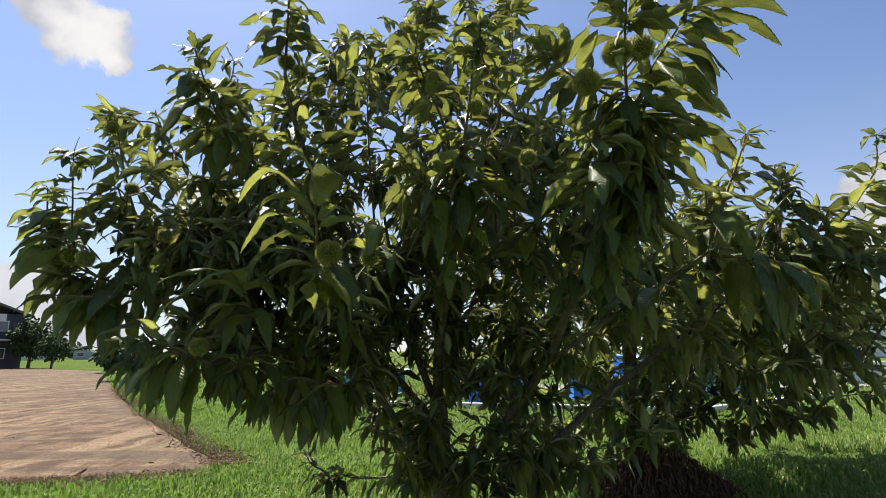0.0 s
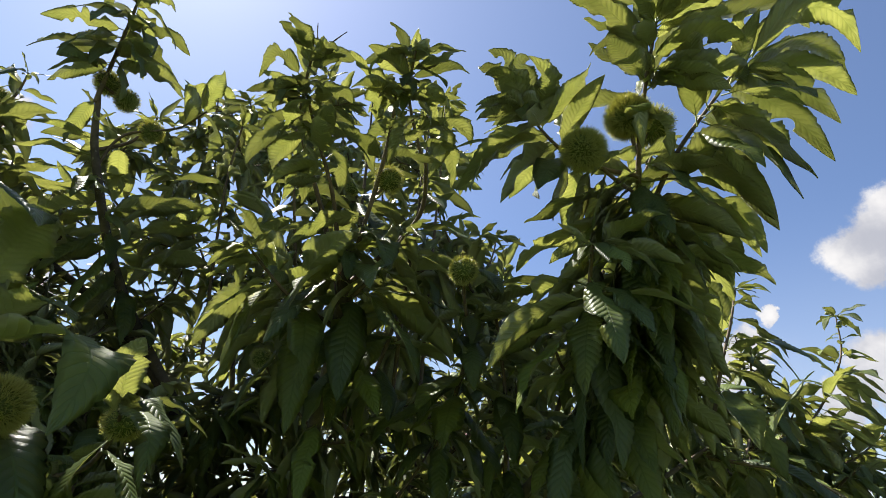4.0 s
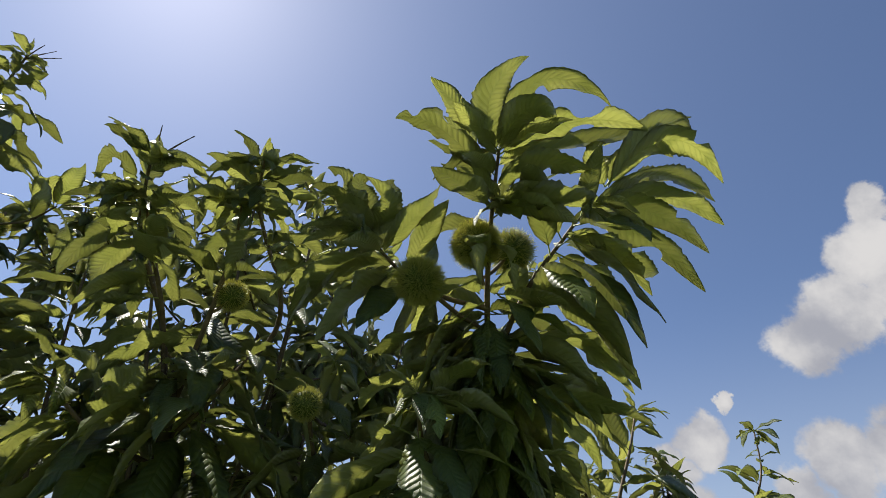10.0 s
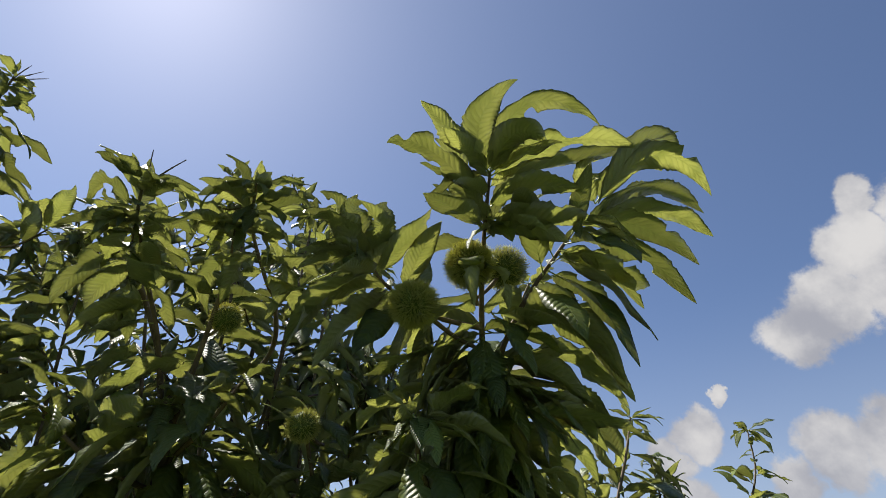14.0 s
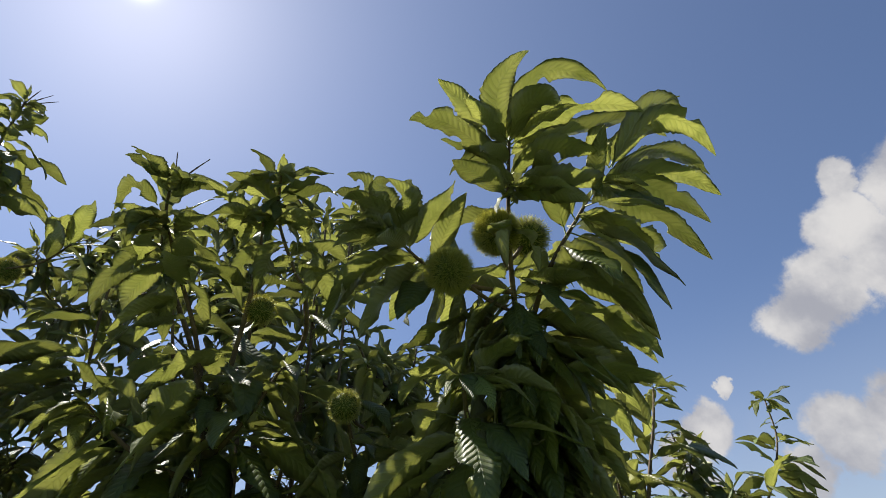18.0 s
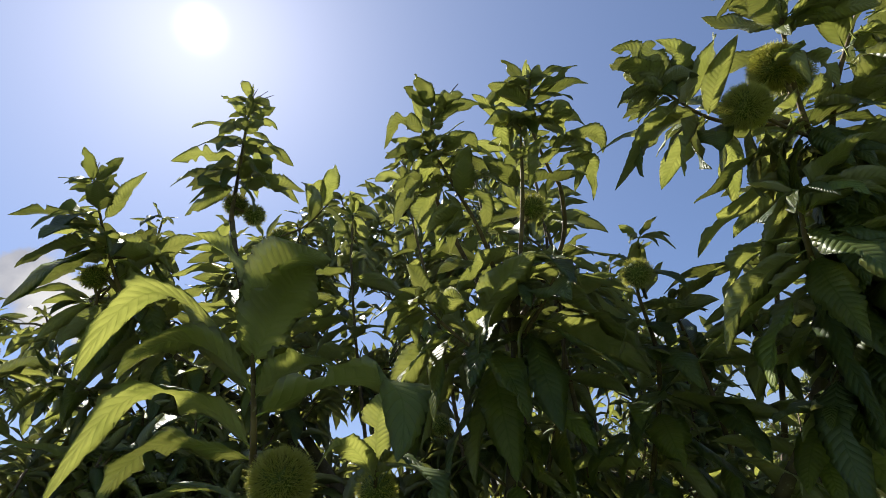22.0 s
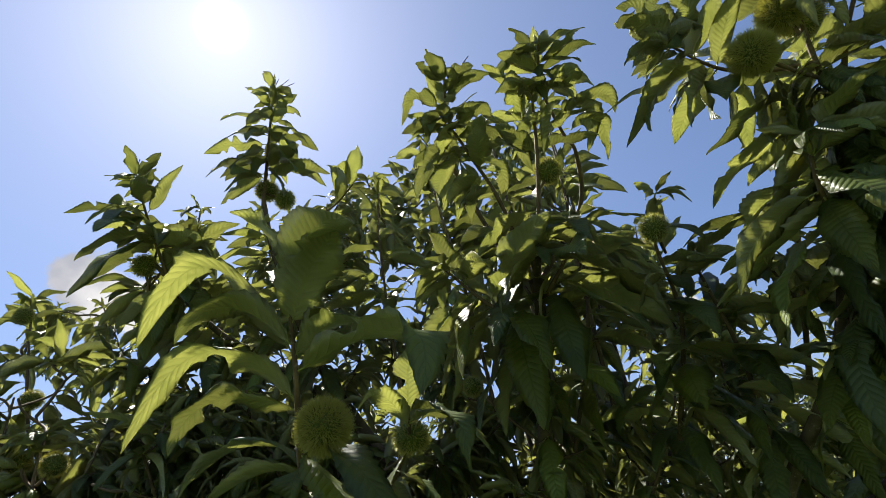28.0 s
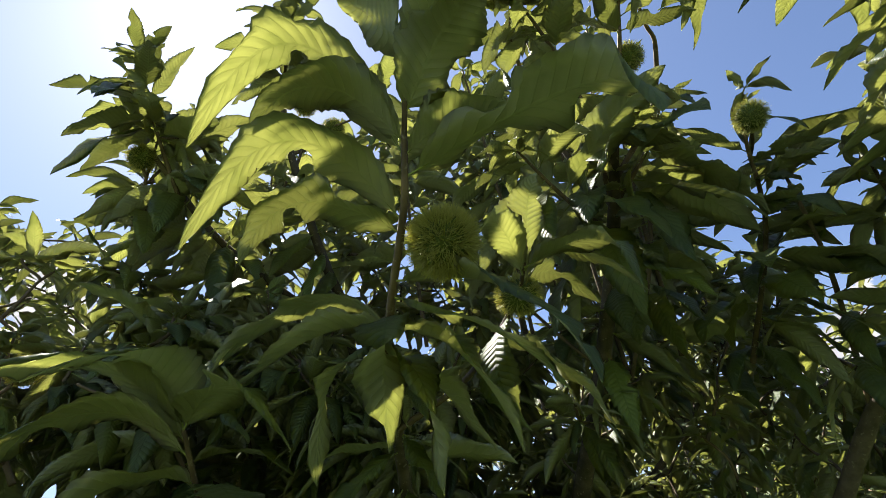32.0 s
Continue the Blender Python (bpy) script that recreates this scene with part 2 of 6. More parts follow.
def soil_build(n):
    at = n.add("ShaderNodeTexCoord").outputs["Object"]
    big, mid, fine = n.noise(at, 0.42, 6.0, 0.65), n.noise(at, 1.8, 8.0, 0.7), n.noise(at, 22.0, 6.0, 0.8)
    turned = n.add("ShaderNodeMapping", {"Vector": at, "Rotation": (0, 0, 0.66), "Scale": (2.2, 0.16, 1.0)}).outputs[0]
    rut = n.noise(turned, 1.0, 7.0, 0.65, distortion=0.4)
    cross = n.add("ShaderNodeMapping", {"Vector": at, "Rotation": (0, 0, -0.15), "Scale": (0.14, 1.5, 1.0)}).outputs[0]
    raked = n.noise(cross, 1.0, 6.0, 0.65, distortion=0.3)
    c = n.mix(n.smooth(mid, 0.42, 0.58), (0.060, 0.036, 0.022), (0.145, 0.092, 0.056))
    c = n.mix(n.smooth(rut, 0.48, 0.58, 0.0, 0.75), c, (0.225, 0.155, 0.094))
    c = n.mix(n.smooth(raked, 0.46, 0.56, 0.0, 0.75), c, (0.068, 0.047, 0.032))
    c = n.mix(n.smooth(big, 0.52, 0.62, 0.0, 0.5), c, (0.105, 0.10, 0.058))
    c = n.mix(n.smooth(fine, 0.48, 0.60, 0.0, 0.85), c, (0.055, 0.034, 0.021))
    return surface(n, c, 0.95, n.math("ADD", n.math("MULTIPLY", rut, 0.1), n.math("ADD", n.math("MULTIPLY", mid, 0.3), n.math("MULTIPLY", fine, 0.6))), 0.9, 0.04, 0.15)


def spine_build(n):
    uv = n.add("ShaderNodeSeparateXYZ", {0: n.add("ShaderNodeUVMap").outputs[0]})
    rnd = n.add("ShaderNodeNewGeometry").outputs["Random Per Island"]
    warm = n.add("ShaderNodeObjectInfo").outputs["Random"]
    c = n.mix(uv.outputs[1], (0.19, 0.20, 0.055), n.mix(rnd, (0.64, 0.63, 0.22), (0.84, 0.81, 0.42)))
    c = n.mix(n.math("MULTIPLY", warm, 0.4), c, (0.46, 0.40, 0.09))
    shell = surface(n, c, 0.5, None, spec=0.35)
    lucent = n.add("ShaderNodeBsdfTranslucent", {"Color": n.mix(0.5, c, (0.8, 0.78, 0.3))})
    return n.add("ShaderNodeMixShader", {0: 0.48, 1: shell, 2: lucent.outputs[0]}).outputs[0]


LEAF_TOP = material("leaf_upper_side", leaf_build(False))
LEAF_UNDER = material("leaf_under_side", leaf_build(True))
LEAF_DRY = material("withered_leaf", leaf_build(False, True))
FAR_LEAF = material("far_foliage", plain((0.052, 0.082, 0.030), 0.8, 0.45, 1.6, 12.0, 0.15))
STALK = material("leaf_stalk", plain((0.24, 0.27, 0.07), 0.5, 0.3))
TWIG = material("green_brown_twig", bark_build((0.19, 0.135, 0.085), (0.075, 0.052, 0.034)))
BARK = material("grey_brown_bark", bark_build((0.15, 0.115, 0.088), (0.05, 0.038, 0.03)))
HUSK = material("burr_husk", plain((0.10, 0.13, 0.025), 0.7, 0.3))
SPINE = material("burr_spines", spine_build)
CATKIN = material("dried_catkin", plain((0.09, 0.055, 0.035), 0.85, 0.4, 40))
GRASS = material("grass_blades", grass_build)
GROUND = material("weedy_ground", ground_build)
SOIL = material("dry_tilled_soil", soil_build)
CLOD = material("soil_clods", plain((0.155, 0.10, 0.068), 0.95, 0.45, 3.0, 40.0, 0.1))
CONCRETE = material("weathered_concrete", plain((0.50, 0.48, 0.44), 0.9, 0.18, 1.2, 30.0, 0.2))
ASPHALT = material("worn_asphalt", plain((0.17, 0.16, 0.155), 0.92, 0.2, 0.8, 90.0, 0.2))
WHITE_WALL = material("white_render", plain((0.72, 0.71, 0.69), 0.85, 0.08, 0.7, 25.0, 0.2))
GREY_WALL = material("grey_siding", plain((0.34, 0.35, 0.38), 0.7, 0.1, 0.7, 25.0, 0.3))
DARK_WALL = material("charcoal_siding", plain((0.055, 0.06, 0.075), 0.7, 0.2, 0.9, 25.0, 0.3))
ROOF = material("dark_roof_tiles", plain((0.075, 0.075, 0.085), 0.55, 0.25, 1.0, 20.0, 0.4))
PALE_ROOF = material("pale_sheet_roof", plain((0.55, 0.55, 0.56), 0.5, 0.12, 0.7, 20.0, 0.5))
GLASS = material("dark_window_glass", plain((0.045, 0.055, 0.07), 0.08, 0.1, 1.0, 5.0, 0.8, 0.0, 0.0))
BLUE_TARP = material("blue_tarpaulin", plain((0.02, 0.16, 0.62), 0.4, 0.25, 2.5, 30.0, 0.5, 0.0, 0.5))
TEAL = material("teal_sheet", plain((0.03, 0.33, 0.38), 0.4, 0.2, 2.0, 30.0, 0.5))
WIRE = material("dark_wire", plain((0.03, 0.03, 0.03), 0.6, 0.1))
BOARD = material("weathered_plywood", plain((0.20, 0.15, 0.11), 0.85, 0.3, 3.0, 40.0, 0.2))
ORANGE = material("orange_plastic", plain((0.60, 0.17, 0.04), 0.5, 0.15))
ALU = material("aluminium_frame", plain((0.55, 0.57, 0.6), 0.35, 0.08, 4.0, 60.0, 0.5, 0.8))


# ---- building blocks ----
rng = np.random.default_rng(7)


def mesh_of(name, verts, faces, mats, mat_index=None, uvs=None, smooth=True):
    """A mesh from arrays. uvs: one pair for each vertex."""
    me = bpy.data.meshes.new(name)
    me.from_pydata(np.asarray(verts, float).tolist() if not isinstance(verts, list) else verts, [], faces)
    for m in mats:
        me.materials.append(m)
    if mat_index is not None:
        me.polygons.foreach_set("material_index", np.asarray(mat_index, np.int32))
    if smooth:
        me.polygons.foreach_set("use_smooth", np.ones(len(me.polygons), bool))
    if uvs is not None:
        layer = me.uv_layers.new(name="UVMap")
        idx = np.empty(len(me.loops), np.int32)
        me.loops.foreach_get("vertex_index", idx)
        layer.data.foreach_set("uv", np.asarray(uvs, np.float32)[idx].ravel())
    me.update()
    return me


def put(name, me, parent=None, label="", place=None):
    ob = new(name, me)
    if place is not None:
        ob.matrix_basis = place
    if parent is not None:
        ob.parent = parent
    if label:
        tagged(ob, label)
    return ob


def part(name, bm, mat, parent, label=""):
    """Links a bmesh as one mesh object under a thing or a part."""
    me = bpy.data.meshes.new(name)
    bm.to_mesh(me)
    bm.free()
    me.materials.append(mat)
    return put(name, me, parent, label)


def thing(name, place, label, category, group="", kind=""):
    ob = new(name)
    ob.empty_display_size = 0.1
    ob.matrix_basis = place
    return tagged(ob, label, category, group, kind)


def box_bm(size, at=(0, 0, 0), bevel=0.0, bm=None):
    bm = bm or bmesh.new()
    made = bmesh.ops.create_cube(bm, size=1.0, matrix=Matrix.LocRotScale(at, None, size))["verts"]
    if bevel:
        edges = list({e for v in made for e in v.link_edges})
        bmesh.ops.bevel(bm, geom=edges, offset=bevel, segments=1, affect="EDGES")
    return bm


def unit(a):
    return a / np.maximum(np.linalg.norm(a, axis=-1, keepdims=True), 1e-9)


def glide(points, steps=6):
    """A smooth line through points (Catmull-Rom)."""
    p = np.asarray(points, float)
    p = np.vstack([2 * p[0] - p[1], p, 2 * p[-1] - p[-2]])
    out = []
    for i in range(1, len(p) - 2):
        for s in np.linspace(0, 1, steps, endpoint=False):
            a, b, c, d = p[i - 1:i + 3]
            out.append(0.5 * (2 * b + (c - a) * s + (2 * a - 5 * b + 4 * c - d) * s**2 + (3 * b - a - 3 * c + d) * s**3))
    out.append(p[-2])
    return np.array(out)


def tube(line, r0, r1, sides=8, knobs=0.0, power=1.0):
    """Vertices and faces of a tapered stem along a line, closed at its end."""
    line = np.asarray(line, float)
    n = len(line)
    d = unit(np.gradient(line, axis=0))
    ref = np.array([0.31, 0.87, 0.2]) if abs(d[0][2]) > 0.8 else np.array([0.1, 0.05, 1.0])
    s = unit(np.cross(d, ref))
    w = np.cross(d, s)
    r = r0 + (r1 - r0) * np.linspace(0, 1, n) ** power
    if knobs:
        r = r * (1 + knobs * rng.uniform(-1, 1, n))
    a = np.linspace(0, 2 * np.pi, sides, endpoint=False)
    ring = line[:, None] + r[:, None, None] * (np.cos(a)[None, :, None] * s[:, None] + np.sin(a)[None, :, None] * w[:, None])
    verts = np.vstack([ring.reshape(-1, 3), line[-1] + d[-1] * r[-1]])
    faces = [(i * sides + k, i * sides + (k + 1) % sides, (i + 1) * sides + (k + 1) % sides, (i + 1) * sides + k) for i in range(n - 1) for k in range(sides)]
    faces += [((n - 1) * sides + k, (n - 1) * sides + (k + 1) % sides, n * sides) for k in range(sides)]
    return verts, faces


def leaf_arrays(base, way, length, width, droop, roll, seg, across=4, teeth=False, bites=0.25, fold=0.34, spine=None):
    """Many leaves at once: arched blades with an upper and an under side, toothed or nibbled edges and a stalk.
    Returns vertices (N, V, 3), the faces and material numbers of one leaf, and its uvs."""
    n = len(base)
    d = unit(np.asarray(way, float))
    stalk = 0.10 * length
    line, dirs = [np.array(base, float)], [d]
    for k in range(seg + 1):
        step = stalk if k == 0 else length / seg
        bend = droop * (0.5 if k == 0 else (1.0 / seg) * (0.5 + 1.1 * k / seg))
        d = unit(d + np.stack([0 * bend, 0 * bend, -bend], -1))
        line.append(line[-1] + d * step[:, None])
        dirs.append(d)
    line, dirs = np.stack(line, 1), np.stack(dirs, 1)
    if spine is not None:
        line, dirs = spine, unit(np.gradient(spine, axis=1))
    flat = np.stack([-dirs[..., 1], dirs[..., 0], 0 * dirs[..., 0]], -1)
    start = unit(np.stack([-np.asarray(way)[:, 1] + 1e-3, np.asarray(way)[:, 0], 0 * length], -1))
    side = unit(flat + 0.25 * start[:, None])
    side = unit(side - (side * dirs).sum(-1, keepdims=True) * dirs)
    up = np.cross(dirs, side)
    twist = roll[:, None] * (0.5 + 0.7 * np.linspace(0, 1, seg + 2))[None]
    c, s = np.cos(twist)[..., None], np.sin(twist)[..., None]
    side, up = c * side + s * up, c * up - s * side
    v = np.linspace(0, 1, seg + 1)
    shape = np.sin(np.pi * np.clip(v, 0, 1) ** 0.80) ** 0.70 * (1 - 0.22 * v**3)
    shape[0], shape[-1] = 0.03, 0.02
    u = np.linspace(-1, 1, across + 1)
    half = 0.5 * width[:, None] * shape[None]
    reach = np.broadcast_to(u, (n, seg + 1, across + 1)).copy()
    for col, sign in ((0, -1), (across, 1)):
        wob = 1 + 0.035 * rng.standard_normal((n, seg + 1))
        if teeth:
            wob += np.where(np.arange(seg + 1) % 2 == 0, 0.034, -0.026)[None]
        for chance in (bites, 0.6 * bites):
            hole = rng.random(n) < chance
            at, wide, deep = rng.uniform(0.15, 0.97, n), rng.uniform(0.03, 0.11, n), rng.uniform(0.25, 0.9, n) * hole
            wob *= 1 - deep[:, None] * np.exp(-(((v[None] - at[:, None]) / wide[:, None]) ** 4))
        for k in range(across + 1):
            if sign * u[k] > 0.01:
                reach[:, :, k] = sign * (wob if k == col else np.minimum(abs(u[k]), 0.94 * wob))
    wave = 0.28 * np.sin(v[None] * rng.uniform(5, 14, n)[:, None] + rng.uniform(0, 6, n)[:, None])
    lift = np.abs(reach) * (fold * rng.uniform(0.3, 1.4, n))[:, None, None] + reach**2 * (wave[:, :, None] - 0.22)
    ripple = 0.0
    if teeth:
        ripple = 0.02 * np.where(np.arange(seg + 1) % 2 == 0, 1, -1)[None, :, None] * np.abs(u)[None, None]
    top = line[:, 1:, None] + side[:, 1:, None] * (reach * half[:, :, None])[..., None] + up[:, 1:, None] * ((lift + ripple) * half[:, :, None])[..., None]
    inner = (np.abs(u) < 0.99).astype(float) * 0.0005 + (np.abs(u) < 0.01) * 0.0009
    low = top - up[:, 1:, None] * inner[None, None, :, None]
    cols = across + 1
    grid = lambda i, k: i * cols + k  # noqa: E731
    size = (seg + 1) * cols
    ins = [k for k in range(cols) if 0 < k < across]
    low_at = {}
    for i in range(seg + 1):
        for k in range(cols):
            low_at[i, k] = grid(i, k) if k in (0, across) else size + i * len(ins) + ins.index(k)
    faces, mats = [], []
    for i in range(seg):
        for k in range(across):
            faces.append((grid(i, k), grid(i + 1, k), grid(i + 1, k + 1), grid(i, k + 1)))
            mats.append(0)
            faces.append((low_at[i, k], low_at[i, k + 1], low_at[i + 1, k + 1], low_at[i + 1, k]))
            mats.append(1)
    uv_top = np.stack(np.meshgrid((u + 1) / 2, v), -1).reshape(-1, 2)
    uv_low = np.stack(np.meshgrid((u[ins] + 1) / 2, v), -1).reshape(-1, 2)
    # The stalk: a three-sided rod that runs a little way under the midrib.
    r = 0.0013 + 0.006 * width
    ends = [line[:, 0], line[:, 1] - up[:, 1] * 0.0008, line[:, 2] - up[:, 2] * 0.0012]
    rod = []
    for j, e in enumerate(ends):
        for a in (0.5, 2.6, 4.7):
            rod.append(e + (side[:, j] * math.cos(a) + up[:, j] * math.sin(a)) * (r * (1.0, 0.8, 0.3)[j])[:, None])
    first = size + (seg + 1) * len(ins)
    for j in range(2):
        for a in range(3):
            faces.append((first + 3 * j + a, first + 3 * j + (a + 1) % 3, first + 3 * j + 3 + (a + 1) % 3, first + 3 * j + 3 + a))
            mats.append(2)
    verts = np.concatenate([top.reshape(n, -1, 3), low[:, :, ins].reshape(n, -1, 3), np.stack(rod, 1)], 1)
    uvs = np.vstack([uv_top, uv_low, np.tile([[0.5, 0.0]], (9, 1))])
    return verts, faces, mats, uvs


LEAF_MATS = [LEAF_TOP, LEAF_UNDER, STALK]


def joined_leaves(name, sets, mats):
    """One mesh out of several results of leaf_arrays."""
    all_v, all_f, all_m, all_uv, start = [], [], [], [], 0
    for verts, faces, idx, uvs in sets:
        n, k = verts.shape[:2]
        all_v.append(verts.reshape(-1, 3))
        f = np.array(faces)[None] + (np.arange(n) * k)[:, None, None] + start
        all_f += f.reshape(-1, 4).tolist()
        all_m.append(np.tile(idx, n))
        all_uv.append(np.tile(uvs, (n, 1)))
        start += n * k
    return mesh_of(name, np.vstack(all_v), all_f, mats, np.concatenate(all_m), np.vstack(all_uv))


# Burrs that stand free of leaves on their outer side, towards the clearing before the tree.
CLEAR = [(-0.319, 1.388, 1.720), (0.366, 1.262, 2.150), (0.452, 1.250, 2.228), (0.538, 1.305, 2.275), (0.099, 1.540, 2.223), (0.263, 1.555, 2.055),
         (-0.487, 1.866, 2.468), (-0.600, 1.816, 2.556), (-0.755, 1.62, 1.478), (-1.379, 1.90, 1.815), (-1.30, 1.86, 1.80), (-1.033, 1.879, 1.888),
         (-0.893, 1.80, 2.335), (1.454, 2.157, 2.01), (1.469, 2.115, 1.924), (1.56, 2.156, 1.947), (-1.27, 2.03, 2.12)]
# Open stands before the tree, and how far out from a burr the leaves keep clear of the line to each.
STANDS = (((0.22, 0.69, 1.76), 0.45), ((-0.18, 0.81, 1.51), 0.45), ((0.0, 0.1, 1.45), 0.55))


def open_view(base, way, size, sag):
    """Which leaves leave the outer side of those burrs free."""
    keep = np.ones(len(base), bool)
    lines = [(np.array(b), unit((np.array(stand) - b)[None])[0], reach, 0.046) for b in CLEAR for stand, reach in STANDS]
    lines += [(np.array(b), np.array(SUN_DIR), 0.8, 0.034) for b in CLEAR]
    for share in (0.2, 0.5, 0.8, 1.05):
        p = base + unit(way) * (size * share)[:, None] - np.stack([0 * size, 0 * size, 0.45 * sag * size * share**2], -1)
        for b, ray, reach, wide in lines:
            along = ((p - b) @ ray).clip(0, reach)
            keep &= np.linalg.norm(p - b - along[:, None] * ray, axis=1) > wide
    return keep


def leaf_seats(line, count, start=0.25, spread=1.15, droop=(0.5, 1.3), length=(0.14, 0.2), turn=0.0, gap=2.4, wind=(0, 0, 0)):
    """Where leaves sit on a shoot and how they set off: base, way, length, droop."""
    line = np.asarray(line, float)
    run = np.r_[0, np.cumsum(np.linalg.norm(np.diff(line, axis=0), axis=1))]
    d = unit(np.gradient(line, axis=0))
    f = start + (1 - start) * ((np.arange(count) + 0.5) / count) ** 0.9
    at = f * run[-1]
    base = np.stack([np.interp(at, run, line[:, k]) for k in range(3)], -1)
    axis = unit(np.stack([np.interp(at, run, d[:, k]) for k in range(3)], -1))
    ref = unit(np.cross(axis, np.array([0.3, 0.2, 1.0])))
    oth = np.cross(axis, ref)
    a = turn + gap * np.arange(count) + rng.uniform(-0.6, 0.6, count)
    rad = np.cos(a)[:, None] * ref + np.sin(a)[:, None] * oth
    open_ = spread * (1.15 - 0.55 * f) + rng.uniform(-0.3, 0.3, count)
    open_ = np.maximum(open_, 0.75)
    way = np.cos(open_)[:, None] * axis + np.sin(open_)[:, None] * rad + np.array(wind, float)
    size = rng.uniform(*length, count) * (0.75 + 0.5 * np.sin(np.pi * (0.15 + 0.75 * f)))
    size = size * (1.12 - 0.5 * f**2)
    size = np.where(f > 0.86, size * rng.uniform(0.4, 0.65, count), size)
    sag = (droop[0] + (droop[1] - droop[0]) * (1 - f)) * rng.uniform(0.4, 1.5, count)
    tuft = 4
    spin = turn + np.arange(tuft) * 1.7
    out = np.stack([np.cos(spin), np.sin(spin), 0 * spin], -1)
    base = np.vstack([base, np.repeat(line[-1:], tuft, 0)])
    way = np.vstack([way, unit(d[-1] + rng.uniform(0.7, 2.0, (tuft, 1)) * out)])
    size, sag = np.r_[size, rng.uniform(0.045, 0.11, tuft)], np.r_[sag, rng.uniform(0.1, 1.8, tuft)]
    keep = open_view(base, way, size, sag)
    return base[keep], way[keep], size[keep], sag[keep]


class Foliage:
    """Leaf seats gathered for one tree, made into meshes at the end."""

    def __init__(self):
        self.rows = []

    def take(self, seats):
        self.rows.append(seats)

    def arrays(self, seg, across, bites=0.3, teeth=False):
        base, way, size, sag = (np.concatenate([r[k] for r in self.rows]) for k in range(4))
        n = len(base)
        return leaf_arrays(base, way, size, size * rng.uniform(0.27, 0.37, n), sag, rng.normal(0, 0.45, n), seg, across, teeth, bites)


def single_leaves(seats, parent, seg=34, wide=(0.29, 0.38), bites=0.6):
    """Leaves as objects of their own."""
    base, way, size, sag = seats
    n = len(base)
    verts, faces, mats, uvs = leaf_arrays(np.zeros((n, 3)), way, size, size * rng.uniform(*wide, n), sag, rng.normal(0, 0.32, n), seg, 4, True, bites)
    for k in range(n):
        me = mesh_of("leaf", verts[k], faces, LEAF_MATS, mats, uvs)
        put("leaf", me, parent, place=Matrix.Translation(base[k]))


def arched_leaf(base, crest, tip, width, parent, bites=0.65):
    """A leaf whose midrib arches from its base over a crest to its tip."""
    a, b, c = (np.array(p, float) for p in (base, crest, tip))
    s = np.linspace(0, 1, 36)[:, None]
    mid = 2 * b - 0.5 * (a + c)
    line = (1 - s) ** 2 * a + 2 * s * (1 - s) * mid + s**2 * c
    size = np.linalg.norm(np.diff(line, axis=0), axis=1).sum()
    verts, faces, mats, uvs = leaf_arrays(a[None], (line[1] - line[0])[None], np.array([size]), np.array([1.1 * width]), np.array([0.0]), rng.normal(0, 0.15, 1), 34, 4, True, bites, spine=line[None])
    put("leaf", mesh_of("leaf", verts[0] - a, faces, LEAF_MATS, mats, uvs), parent, place=Matrix.Translation(a))


def arched_leaves(parent, rows):
    for base, crest, tip, width in rows:
        arched_leaf(base, crest, tip, width, parent)


# ---- burrs ----
def burr_meshes(count, seed, thick=0.0145):
    """The husk and the spines of one burr of radius 1."""
    r = np.random.default_rng(seed)
    bm = bmesh.new()
    bmesh.ops.create_icosphere(bm, subdivisions=3, radius=0.68)
    for v in bm.verts:
        v.co *= 1 + 0.06 * noise.noise(v.co * 3 + Vector((seed, 0, 0)))
    husk = bpy.data.meshes.new("husk")
    bm.to_mesh(husk)
    bm.free()
    husk.materials.append(HUSK)
    husk.polygons.foreach_set("use_smooth", np.ones(len(husk.polygons), bool))
    k = np.arange(count) + 0.5
    polar, turn = np.arccos(1 - 2 * k / count), np.pi * (1 + 5**0.5) * k
    seat = np.stack([np.sin(polar) * np.cos(turn), np.sin(polar) * np.sin(turn), np.cos(polar)], -1)
    seat = unit(seat + r.normal(0, 0.05, seat.shape))
    # Spines stand in tufts: each leans away from the middle of its tuft.
    tufts = unit(r.normal(0, 1, (max(40, count // 9), 3)))
    mid = tufts[(seat @ tufts.T).argmax(1)]
    lean = (seat - mid) * 2.2 + r.normal(0, 0.22, seat.shape)
    way = unit(seat + lean)
    size = r.uniform(0.25, 0.38, count)
    s = unit(np.cross(way, r.normal(0, 1, way.shape)))
    w = np.cross(way, s)
    rows = []
    for a in (0, 2.09, 4.19):
        rows.append(seat * 0.65 + thick * (math.cos(a) * s + math.sin(a) * w))
    bendy = way * size[:, None] * 0.55
    for a in (0, 2.09, 4.19):
        rows.append(seat * 0.65 + bendy + 0.68 * thick * (math.cos(a) * s + math.sin(a) * w))
    rows.append(seat * 0.65 + unit(way + r.normal(0, 0.10, way.shape)) * size[:, None])
    verts = np.stack(rows, 1).reshape(-1, 3)
    faces = []
    for i in range(count):
        o = 7 * i
        for a in range(3):
            b = (a + 1) % 3
            faces += [(o + a, o + b, o + 3 + b, o + 3 + a), (o + 3 + a, o + 3 + b, o + 6)]
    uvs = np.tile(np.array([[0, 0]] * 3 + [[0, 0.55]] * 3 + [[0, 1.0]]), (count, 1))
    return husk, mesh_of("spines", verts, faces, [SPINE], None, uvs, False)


FINE_BURR = burr_meshes(3400, 3, 0.0115)
BURRS = [burr_meshes(1100, 11), burr_meshes(1000, 12), burr_meshes(1050, 13)]


